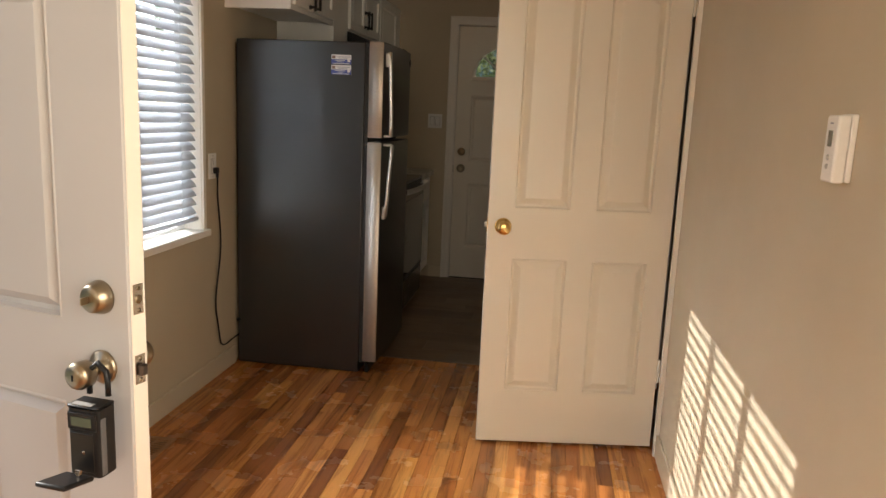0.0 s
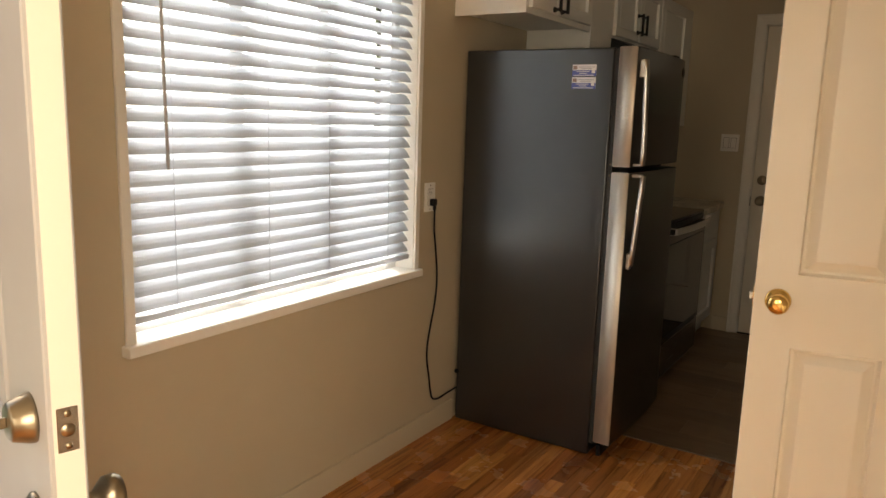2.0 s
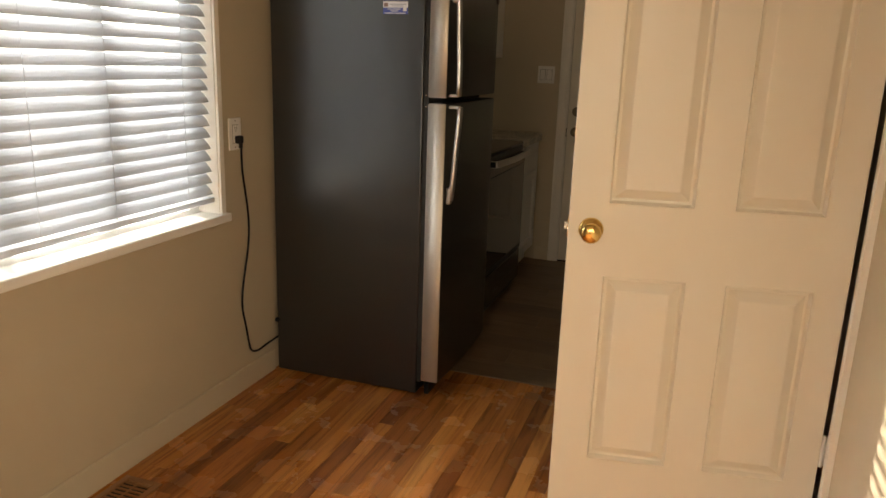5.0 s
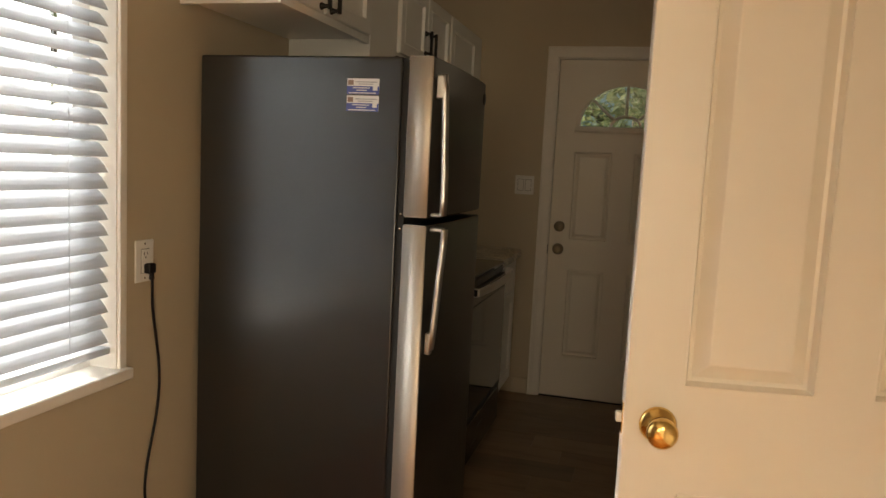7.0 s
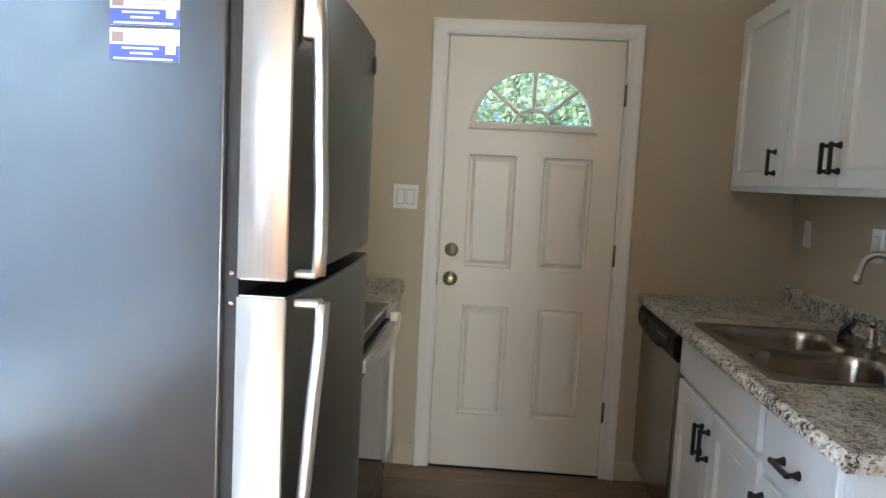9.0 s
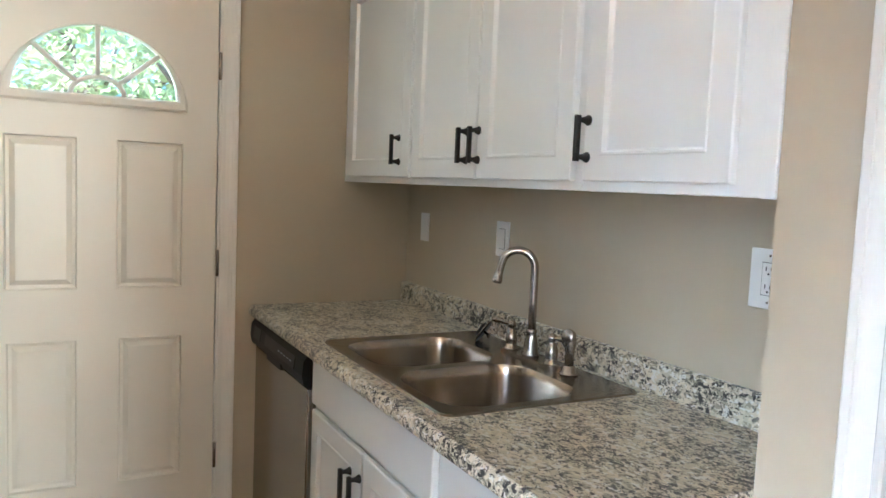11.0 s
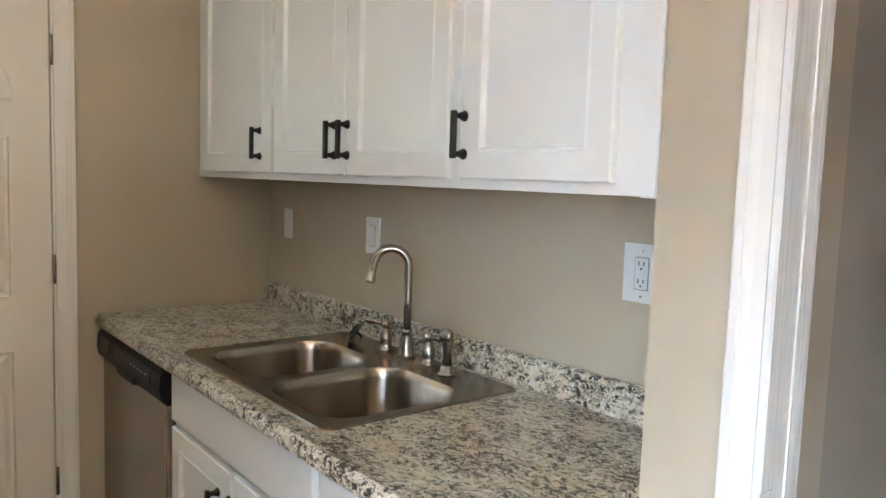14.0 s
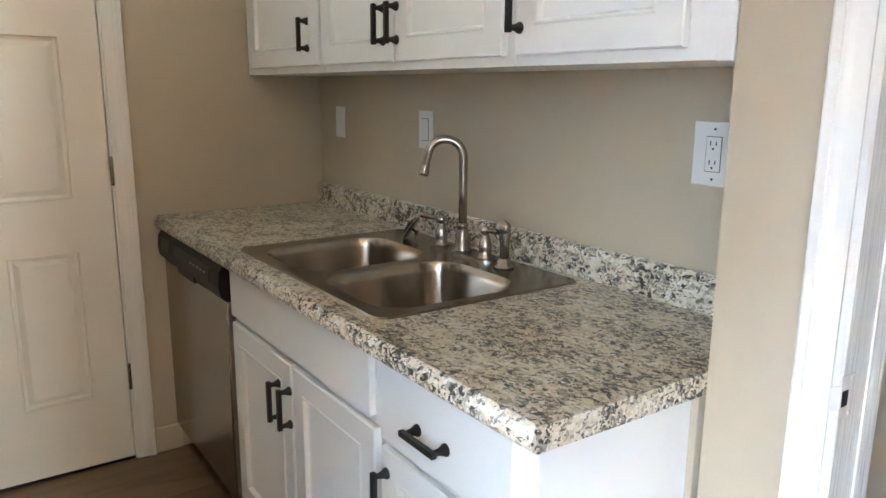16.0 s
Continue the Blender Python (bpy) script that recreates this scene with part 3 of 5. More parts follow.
part("shackle", moved(tube([(-0.020, 0.004, 0.066), (-0.020, 0.004, 0.090), (-0.017, 0.004, 0.112), (0.0, 0.004, 0.127), (0.017, 0.004, 0.112), (0.020, 0.004, 0.090), (0.020, 0.004, 0.066)], 0.0055, 10), LB @ pose(0.006, 0.012, 0.012)), BLACK, lockbox)
ejamb = bmesh.new()
add_box(ejamb, XL - 0.15, 0.58, 0, XL + 0.004, 0.598, 2.042)
add_box(ejamb, XL - 0.15, 1.482, 0, XL + 0.004, 1.50, 2.042)
add_box(ejamb, XL - 0.15, 0.58, 2.042, XL + 0.004, 1.50, 2.06)
trim("door_frame", ejamb, TRIM, "white painted entry door jamb")
for b in casing("y", XL, 0.59, 1.49, 2.05, 0.06, 0.018, 1):
    trim("trim", b, TRIM, "white painted casing round the entry door")
setting("threshold", box(XL - 0.15, 0.598, -0.012, XL, 1.482, 0.008, bevel=0.003), mat("threshold_wood", (0.2, 0.12, 0.06), 0.5), "worn wooden entry threshold", "threshold")

# ---- window with blinds ----
WY0, WY1, WZ0, WZ1 = 1.955, 3.285, 0.77, 2.02
win = thing("window_1", (XL - 0.07, 2.62, WZ0), "white three-light window behind half-tilted blinds", "window", kind="structure")
VINYL = mat("window_vinyl", (0.85, 0.85, 0.84), 0.35)
WX0, WX1 = XL - 0.135, XL - 0.085


def frame_bars(x0, x1, y0, y1, z0, z1, w):
    bm = bmesh.new()
    add_box(bm, x0, y0, z0, x1, y0 + w, z1, 0.002)
    add_box(bm, x0, y1 - w, z0, x1, y1, z1, 0.002)
    add_box(bm, x0, y0 + w, z0, x1, y1 - w, z0 + w, 0.002)
    add_box(bm, x0, y0 + w, z1 - w, x1, y1 - w, z1, 0.002)
    return bm


wf = bmesh.new()
add_box(wf, WX0, WY0, WZ0, WX1, WY0 + 0.075, WZ1, 0.002)
add_box(wf, WX0, WY1 - 0.075, WZ0, WX1, WY1, WZ1, 0.002)
add_box(wf, WX0, WY0 + 0.075, WZ0, WX1, WY1 - 0.075, WZ0 + 0.022, 0.002)
add_box(wf, WX0, WY0 + 0.075, WZ1 - 0.05, WX1, WY1 - 0.075, WZ1, 0.002)
part("window_frame", wf, VINYL, win)
for y in (2.422, 2.822):
    part("mullion", box(WX0 + 0.004, y - 0.028, WZ0 + 0.022, WX1 - 0.004, y + 0.028, WZ1 - 0.05, bevel=0.002), VINYL, win)
for a, b in ((2.03, 2.394), (2.45, 2.794), (2.85, 3.21)):
    p = part("pane", box(WX0 + 0.022, a, WZ0 + 0.022, WX0 + 0.026, b, WZ1 - 0.05), GLASS, win)
    p.visible_shadow = False
reveal = bmesh.new()
add_box(reveal, WX1, WY0 - 0.001, WZ0, XL + 0.002, WY0 + 0.014, WZ1)
add_box(reveal, WX1, WY1 - 0.014, WZ0, XL + 0.002, WY1 + 0.001, WZ1)
add_box(reveal, WX1, WY0, WZ1 - 0.012, XL + 0.002, WY1, WZ1 + 0.001)
part("reveal", reveal, TRIM, win)
cs = bmesh.new()
for a, b in ((WY0 - 0.018, WY0 + 0.010), (WY1 - 0.010, WY1 + 0.018)):
    add_box(cs, XL, a, WZ0, XL + 0.012, b, WZ1 + 0.02, 0.002)
add_box(cs, XL, WY0 + 0.010, WZ1 - 0.008, XL + 0.012, WY1 - 0.010, WZ1 + 0.02, 0.002)
part("window_trim", cs, TRIM, win)
part("window_sill", box(WX1, WY0 - 0.028, WZ0 - 0.028, XL + 0.033, WY1 + 0.022, WZ0 + 0.004, bevel=0.004, seg=2), TRIM, win)
blind = thing("window_blind", (XL - 0.03, 2.62, 0.82), "white two-inch slat blind, half tilted, hanging in the window", "blind")
BX = XL - 0.036
part("headrail", box(BX - 0.028, WY0 + 0.018, WZ1 - 0.068, BX + 0.03, WY1 - 0.018, WZ1 - 0.014, bevel=0.003), SLAT, blind)
SLATS, PITCH = 26, 0.0427
slat_mesh = bmesh.new()
hw = 0.0255
arc = [(-hw, 0.0), (-hw * 0.5, 0.0028), (0.0, 0.0038), (hw * 0.5, 0.0028), (hw, 0.0)]
arc += [(x, z - 0.0026) for x, z in arc[::-1]]
add_prism(slat_mesh, arc, "y", -(WY1 - WY0) / 2 + 0.02, (WY1 - WY0) / 2 - 0.02)
smd = bpy.data.meshes.new("slat")
slat_mesh.to_mesh(smd)
slat_mesh.free()
smd.materials.append(SLAT)
for i in range(SLATS):
    o = new("slat", smd)
    o.parent = blind
    o.matrix_local = Matrix.Translation((BX - (XL - 0.03), 0.0, 0.868 - 0.82 + i * PITCH)) @ pose(0, 0, 0, 0.0, 48.0 + random.uniform(-0.8, 0.8), 0)
part("bottom_rail", box(BX - 0.024, WY0 + 0.02, 0.818, BX + 0.026, WY1 - 0.02, 0.838, bevel=0.004, seg=2), SLAT, blind)
for y in (2.12, 2.48, 2.77, 3.12):
    bm = bmesh.new()
    for x in (BX - 0.024, BX + 0.021):
        add_tube(bm, [(x, y, 0.828), (x, y, WZ1 - 0.05)], 0.0008, 5)
    part("ladder_cord", bm, SLAT, blind)
part("tilt_wand", tube([(BX + 0.045, 2.085, 1.235), (BX + 0.045, 2.08, 1.5), (BX + 0.04, 2.08, WZ1 - 0.05)], 0.0045, 8), mat("wand_clear_grey", (0.45, 0.43, 0.4), 0.25), blind)

# Three unseen window frames, added round the fill lamps' openings
win2 = thing("added_window_front", (XL - 0.07, -0.9, 0.77), "unseen front window frame, added round a fill lamp", "window", kind="structure")
part("window_frame", frame_bars(WX0, WX1, -1.6, -0.2, 0.77, 2.02, 0.06), VINYL, win2)
part("window_sill", box(WX1, -1.62, 0.742, XL + 0.033, -0.18, 0.774, bevel=0.004, seg=2), TRIM, win2)
win3 = thing("added_window_south", (0.03, -2.67, 0.9), "unseen south window frame, added round a fill lamp", "window", kind="structure")
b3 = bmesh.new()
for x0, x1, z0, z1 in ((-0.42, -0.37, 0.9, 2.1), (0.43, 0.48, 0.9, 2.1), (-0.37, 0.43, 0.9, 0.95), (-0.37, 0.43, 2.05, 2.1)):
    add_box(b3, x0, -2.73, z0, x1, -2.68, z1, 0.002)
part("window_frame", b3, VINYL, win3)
win4 = thing("added_window_east", (0.6, 0.1, 0.9), "unseen east window frame, added round a fill lamp", "window", kind="structure")
part("window_frame", frame_bars(XR + 0.06, XR + 0.095, -0.6, 0.8, 0.9, 2.0, 0.05), VINYL, win4)

# ---- baseboards ----
def base_board(x0, y0, x1, y1):
    b = bmesh.new()
    add_box(b, x0, y0, 0.0, x1, y1, 0.098, 0.003)
    return trim("baseboard", b, BASEP, "painted baseboard")


BASEP = painted("baseboard_paint", (0.58, 0.505, 0.385), 0.4, 0.2, 0.04)
base_board(XL, 1.552, XL + 0.012, 3.62)
base_board(XL, -2.6, XL + 0.012, 0.528)
base_board(XR - 0.012, -2.6, XR, 2.987)
base_board(XR - 0.012, 3.867, XR, YJ)
base_board(-0.945, YK - 0.012, -0.844, YK)
base_board(0.116, YK - 0.012, 0.215, YK)

# ---- refrigerator ----
fridge = thing("refrigerator", (-1.2, 3.96, 0.0), "black and stainless top-freezer refrigerator with two stickers", "refrigerator")
FY0, FY1 = 3.62, 4.305
part("body", box(-1.562, FY0, 0.008, -0.902, FY1, 1.686, bevel=0.006, seg=2), FRIDGEB, fridge)
part("gasket", box(-0.902, FY0 + 0.008, 0.06, -0.882, FY1 - 0.008, 1.68), GASKET, fridge)


def fridge_door(name, z0, z1):
    bm = bmesh.new()
    out = [(-0.882, FY0 + 0.002), (-0.814, FY0 + 0.002), (-0.810, FY0 + 0.005), (-0.809, FY0 + 0.010)]
    n = 10
    for k in range(n + 1):
        u = k / n
        out.append((-0.8085 + 0.010 * math.sin(math.pi * u), FY0 + 0.02 + (FY1 - FY0 - 0.04) * u))
    out += [(-0.812, FY1 - 0.006), (-0.821, FY1 - 0.002), (-0.882, FY1 - 0.002)]
    add_prism(bm, out, "z", z0, z1)
    for f in bm.faces:
        f.smooth = abs(f.normal.z) < 0.5
    bmesh.ops.bevel(bm, geom=[e for e in bm.edges if abs(e.verts[0].co.z - e.verts[1].co.z) < 1e-6], offset=0.003, segments=2, affect="EDGES")
    bm.normal_update()
    # Faces towards +x take the dimmed steel, tops and bottoms black
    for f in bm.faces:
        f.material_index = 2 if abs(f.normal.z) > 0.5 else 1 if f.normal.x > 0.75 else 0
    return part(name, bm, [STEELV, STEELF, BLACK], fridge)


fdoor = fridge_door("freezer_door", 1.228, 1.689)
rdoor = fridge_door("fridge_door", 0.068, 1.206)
HANDLE = brushed("handle_steel", (0.80, 0.79, 0.77), 0.36, "z")


def handle_bar(zs, parent):
    """A bowed flat bar; zs are (z, stand-off) pairs."""
    bm = bmesh.new()
    rings = []
    for z, d in zs:
        x = -0.824 + d
        rings.append([bm.verts.new((x + a, FY0 + 0.036 + b, z)) for a, b in ((-0.008, -0.013), (0.004, -0.014), (0.009, -0.008), (0.010, 0.0), (0.009, 0.008), (0.004, 0.014), (-0.008, 0.013))])
    for a, b in zip(rings, rings[1:]):
        for k in range(7):
            f = bm.faces.new((a[k], a[(k + 1) % 7], b[(k + 1) % 7], b[k]))
            f.smooth = True
    bm.faces.new(rings[0])
    bm.faces.new(rings[-1])
    bmesh.ops.recalc_face_normals(bm, faces=bm.faces)
    return part("handle", bm, HANDLE, parent)


up = handle_bar([(1.236, 0.052), (1.28, 0.053), (1.36, 0.052), (1.44, 0.048), (1.53, 0.045), (1.59, 0.042), (1.642, 0.038)], fdoor)
part("handle_mount", box(-0.806, FY0 + 0.022, 1.572, -0.782, FY0 + 0.050, 1.640, bevel=0.004, seg=2), HANDLE, up)
part("handle_mount", box(-0.806, FY0 + 0.022, 1.232, -0.772, FY0 + 0.050, 1.243, bevel=0.003), HANDLE, up)
lo = handle_bar([(1.196, 0.060), (1.14, 0.058), (1.06, 0.051), (0.97, 0.045), (0.90, 0.040), (0.835, 0.034)], rdoor)
part("handle_mount", box(-0.806, FY0 + 0.022, 1.188, -0.766, FY0 + 0.050, 1.201, bevel=0.003), HANDLE, lo)
part("handle_mount", box(-0.806, FY0 + 0.022, 0.820, -0.788, FY0 + 0.050, 0.885, bevel=0.004, seg=2), HANDLE, lo)
for z in (1.236, 1.192):
    part("hinge_screw", lathe([(0, 0), (0.005, 0), (0.004, 0.003), (0, 0.0035)], pose(-0.892, FY0 + 0.008, z, 90), 10), NICKEL, fridge)
part("hinge_cap", box(-0.93, FY1 - 0.10, 1.687, -0.83, FY1 - 0.03, 1.704, bevel=0.003), BLACK, fridge)
part("badge", lathe([(0, 0), (0.022, 0), (0.022, 0.002), (0.0, 0.0025)], pose(-0.8055, 4.262, 1.632, 0, 90, 0), 18), mat("badge_dark", (0.08, 0.08, 0.08), 0.3, 0.8), fdoor)
part("foot_grille", box(-0.876, FY0 + 0.03, 0.0, -0.858, FY1 - 0.03, 0.05), BLACK, fridge)
for y in (FY0 + 0.05, FY1 - 0.05):
    for x in (-1.48, -0.93):
        part("foot", lathe([(0.018, 0), (0.018, 0.008), (0.008, 0.012), (0.008, 0.035)], pose(x, y, 0), 10), BLACK, fridge)

# two cards stuck on the fridge's side
CARDW, CARDB, INK = mat("card_white", (0.78, 0.78, 0.80), 0.45), mat("card_blue", (0.06, 0.09, 0.36), 0.45), mat("card_grey_ink", (0.35, 0.36, 0.42), 0.5)
CARDR = mat("card_picture", (0.25, 0.17, 0.15), 0.5)
for i, zt in enumerate((1.622, 1.573)):
    card = thing("sticker", (-1.021, FY0, zt - 0.044), "white and blue printed business card sticker on the refrigerator side", "sticker", "stickers on the refrigerator")
    y = FY0 - 0.0012
    part("card", box(-1.071, y, zt - 0.045, -0.971, FY0 - 0.0001, zt), CARDW, card)
    part("blue_band", box(-1.071, y - 0.0004, zt - 0.045, -0.971, y - 0.0001, zt - 0.022), CARDB, card)
    part("picture", box(-1.068, y - 0.0005, zt - 0.019, -1.051, y - 0.0001, zt - 0.005), CARDR, card)
    part("code_square", box(-0.990, y - 0.0008, zt - 0.034, -0.976, y - 0.0005, zt - 0.020), CARDW, card)
    for a, b, h, m in ((-1.045, -0.977, 0.010, INK), (-1.035, -0.990, 0.016, INK), (-1.053, -1.000, 0.027, CARDW), (-1.041, -1.009, 0.034, CARDW), (-1.065, -0.980, 0.0415, CARDW)):
        part("print_line", box(a, y - 0.0009, zt - h - 0.0013, b, y - 0.0005, zt - h + 0.0013), m, card)

# ---- cabinets ----
def pull(at, axis, parent, length=0.098, out=(-1, 0, 0)):
    """A square black bar pull on two flared posts."""
    o = Vector(out)
    ax = {"y": Vector((0, 1, 0)), "z": Vector((0, 0, 1))}[axis]
    at = Vector(at)
    bm = bmesh.new()
    a, b = at + o * 0.03 - ax * (length / 2 + 0.004), at + o * 0.03 + ax * (length / 2 + 0.004)
    w = 0.0058
    add_box(bm, min(a.x, b.x) - w, min(a.y, b.y) - w, min(a.z, b.z) - w, max(a.x, b.x) + w, max(a.y, b.y) + w, max(a.z, b.z) + w, 0.0012)
    h = part("handle", bm, IRON, parent)
    for s in (-1, 1):
        p = at + ax * s * length / 2
        rot = o.to_track_quat("Z", "Y").to_matrix().to_4x4()
        part("post", lathe([(0.0118, 0), (0.0118, 0.003), (0.0085, 0.009), (0.0062, 0.016), (0.0056, 0.026)], Matrix.Translation(p) @ rot, 12), IRON, h)
    return h


def cab_door(name, parent, face_x, y0, y1, z0, z1, side=-1, rail=0.055):
    """A recessed-panel cabinet door; side -1 looks to -x, +1 to +x."""
    w = y1 - y0
    bm = panel_slab(0, w, 0, z1 - z0, 0.019, [rect(rail, w - rail, rail, z1 - z0 - rail)], SHAKER, (), 0.003, False)
    m = pose(face_x, y1, z0, 0, 0, -90) if side < 0 else pose(face_x, y0, z0, 0, 0, 90)
    return part(name, moved(bm, m), CABW, parent)


def cab_unit(name, x0, y0, z0, x1, y1, z1, label, group):
    c = thing(name, ((x0 + x1) / 2, (y0 + y1) / 2, z0), label, "cabinet", group)
    part("body", box(x0, y0 + 0.0005, z0, x1, y1 - 0.0005, z1, bevel=0.001), CABW, c)
    return c


UX, UF, UZ0, UZ1 = 0.548, 0.529, 1.397, 2.156
GU = "wall cabinets over the sink"
ua = cab_unit("wall_cabinet", UX, 5.411, UZ0, XK, YK, UZ1, "white single-door wall cabinet with a black pull", GU)
d = cab_door("door", ua, UF, 5.421, 5.990, 1.418, 2.140)
pull((UF, 5.492, 1.510), "z", d, 0.08)
ub = cab_unit("wall_cabinet", UX, 4.530, UZ0, XK, 5.410, UZ1, "white two-door wall cabinet with black pulls", GU)
d = cab_door("door", ub, UF, 4.985, 5.399, 1.418, 2.140)
pull((UF, 5.030, 1.510), "z", d, 0.08)
d = cab_door("door", ub, UF, 4.553, 4.976, 1.418, 2.140)
pull((UF, 4.966, 1.510), "z", d, 0.08)
uc = cab_unit("wall_cabinet", UX, 4.050, UZ0, XK, 4.529, UZ1, "white single-door wall cabinet beside the corner", GU)
d = cab_door("door", uc, UF, 4.104, 4.508, 1.418, 2.140)
pull((UF, 4.495, 1.510), "z", d, 0.08)
fl = thing("cabinet_filler", (0.69, 4.034, UZ0), "white filler strip closing the cabinet run", "filler strip")
part("strip", box(0.540, 4.020, UZ0 - 0.002, XK, 4.049, UZ1, bevel=0.002), CABW, fl)

# base run below the sink
BX0 = 0.220
GB = "base cabinets under the sink counter"
sb = thing("base_cabinet", (0.5, 4.94, 0), "white two-door sink base cabinet with black pulls", "cabinet", GB)
part("stile", box(BX0, 4.508, 0.10, BX0 + 0.019, 4.54, 0.861, bevel=0.001), CABW, sb)
part("stile", box(BX0, 5.325, 0.10, BX0 + 0.019, 5.366, 0.861, bevel=0.001), CABW, sb)
part("rail", box(BX0, 4.54, 0.10, BX0 + 0.019, 5.325, 0.135), CABW, sb)
part("rail", box(BX0, 4.54, 0.675, BX0 + 0.019, 5.325, 0.735), CABW, sb)
part("rail", box(BX0, 4.54, 0.83, BX0 + 0.019, 5.325, 0.861), CABW, sb)
part("side", box(BX0 + 0.019, 4.508, 0.10, XK - 0.004, 4.522, 0.861), CABW, sb)
part("side", box(BX0 + 0.019, 5.352, 0.10, XK - 0.004, 5.366, 0.861), CABW, sb)
part("back", box(XK - 0.016, 4.522, 0.10, XK - 0.004, 5.352, 0.861), CABW, sb)
part("toe_kick", box(BX0 + 0.06, 4.508, 0.0, BX0 + 0.075, 5.366, 0.10), CABW, sb)
part("false_front", box(0.201, 4.536, 0.712, BX0 - 0.0005, 5.350, 0.857, bevel=0.004, seg=2), CABW, sb)
d = cab_door("door", sb, 0.201, 4.930, 5.345, 0.135, 0.694)
pull((0.201, 5.002, 0.580), "z", d, 0.088)
d = cab_door("door", sb, 0.201, 4.518, 4.920, 0.135, 0.694)
pull((0.201, 4.937, 0.582), "z", d, 0.088)
dbu = thing("base_cabinet", (0.5, 4.28, 0), "white base cabinet with one drawer over a door", "cabinet", GB)
part("body", box(BX0, 4.062, 0.10, XK - 0.004, 4.5075, 0.861, bevel=0.001), CABW, dbu)
part("toe_kick", box(BX0 + 0.06, 4.062, 0.0, BX0 + 0.075, 4.507, 0.10), CABW, dbu)
dr = part("drawer_front", box(0.201, 4.096, 0.688, BX0 - 0.0005, 4.492, 0.857, bevel=0.004, seg=2), CABW, dbu)
pull((0.201, 4.313, 0.757), "y", dr, 0.088)
d = cab_door("door", dbu, 0.201, 4.096, 4.492, 0.135, 0.670)
pull((0.201, 4.468, 0.578), "z", d, 0.088)

scribe = thing("scribe_strip", (0.585, 4.055, 0.0), "beige painted filler strip beside the base cabinet", "filler strip")
part("strip", box(0.567, 4.046, 0.0, 0.64, 4.0615, 0.861, bevel=0.001), WALL, scribe)

# dishwasher
DSTEEL = brushed("dishwasher_steel", (0.36, 0.33, 0.29), 0.24, "z")
dw = thing("dishwasher", (0.5, 5.71, 0), "stainless dishwasher with a black control panel under the counter", "dishwasher")
part("tub", box(0.235, 5.376, 0.10, XK - 0.01, 6.050, 0.855), GASKET, dw)
part("door", box(0.196, 5.380, 0.105, 0.234, 6.044, 0.745, bevel=0.005, seg=2), DSTEEL, dw)
cp = bmesh.new()
add_prism(cp, [(0.234, 0.748), (0.196, 0.748), (0.182, 0.760), (0.176, 0.79), (0.180, 0.835), (0.196, 0.856), (0.234, 0.856)], "y", 5.376, 6.050)
panel = part("control_panel", cp, MATTBLACK, dw)
part("button_panel", moved(box(-0.001, -0.20, -0.02, 0.002, 0.17, 0.02, bevel=0.001), pose(0.1765, 5.66, 0.812, 0, 7, 0)), mat("panel_grey", (0.010, 0.010, 0.011), 0.4, 0.0, 0.2), panel)
part("vent_panel", moved(box(-0.001, -0.05, -0.022, 0.002, 0.05, 0.022, bevel=0.001), pose(0.1765, 5.945, 0.812, 0, 7, 0)), mat("panel_vent", (0.02, 0.02, 0.02), 0.5), panel)
part("grip", box(0.176, 5.62, 0.749, 0.20, 5.80, 0.770), mat("grip_black", (0.004, 0.004, 0.004), 0.6), panel)
for k in range(5):
    part("button", moved(box(-0.002, -0.006, -0.002, 0.0, 0.006, 0.002), pose(0.1755, 5.50 + 0.035 * k, 0.812, 0, 7, 0)), INK, panel)
part("toe_panel", box(0.262, 5.380, 0.0, 0.28, 6.044, 0.10), BLACK, dw)

# worktop with rolled edge, sink cut out
SX0, SX1, SY0, SY1 = 0.232, 0.782, 4.548, 5.348
CZ0, CZ1 = 0.862, 0.903
worktop = thing("countertop", (0.5, 5.0, CZ0), "speckled granite-look laminate countertop with rolled edge and backsplash", "countertop")
nose = [(0.235, CZ0), (0.178, CZ0), (0.171, CZ0 + 0.006), (0.169, CZ0 + 0.016), (0.170, CZ0 + 0.026), (0.175, CZ0 + 0.035), (0.184, CZ1), (0.235, CZ1)]
top = bmesh.new()
prof = nose[1:-1] + [(0.815, CZ1), (0.815, CZ0)]
e0 = [top.verts.new((u, 4.021, v)) for u, v in prof]
e1 = [top.verts.new((u, YK - 0.001, v)) for u, v in prof]
top.faces.new(e0)
top.faces.new(e1)
K = len(prof)
for k in range(K - 1):
    if k != K - 3:
        f = top.faces.new((e0[k], e0[k + 1], e1[k + 1], e1[k]))
        f.smooth = k < K - 3
hole = [top.verts.new((u, v, CZ1)) for u, v in rrect(SX0 + 0.015, SY0 + 0.015, SX1 - 0.015, SY1 - 0.015, 0.03)]
rim_edges = [top.edges.new((p, q)) for p, q in zip(hole, hole[1:] + hole[:1])]
q0, q1, q2, q3 = e0[K - 3], e0[K - 2], e1[K - 2], e1[K - 3]
for p, q in ((q0, q1), (q1, q2), (q2, q3), (q3, q0)):
    rim_edges.append(top.edges.get((p, q)) or top.edges.new((p, q)))
bmesh.ops.triangle_fill(top, use_beauty=True, use_dissolve=False, edges=rim_edges)
bmesh.ops.recalc_face_normals(top, faces=top.faces)
part("top", top, GRANITE, worktop)
part("backsplash", prism([(0.815, CZ0), (0.815, 0.970), (0.818, 0.979), (0.826, 0.983), (0.837, 0.983), (0.837, CZ0)], "y", 4.021, YK - 0.001), GRANITE, worktop)

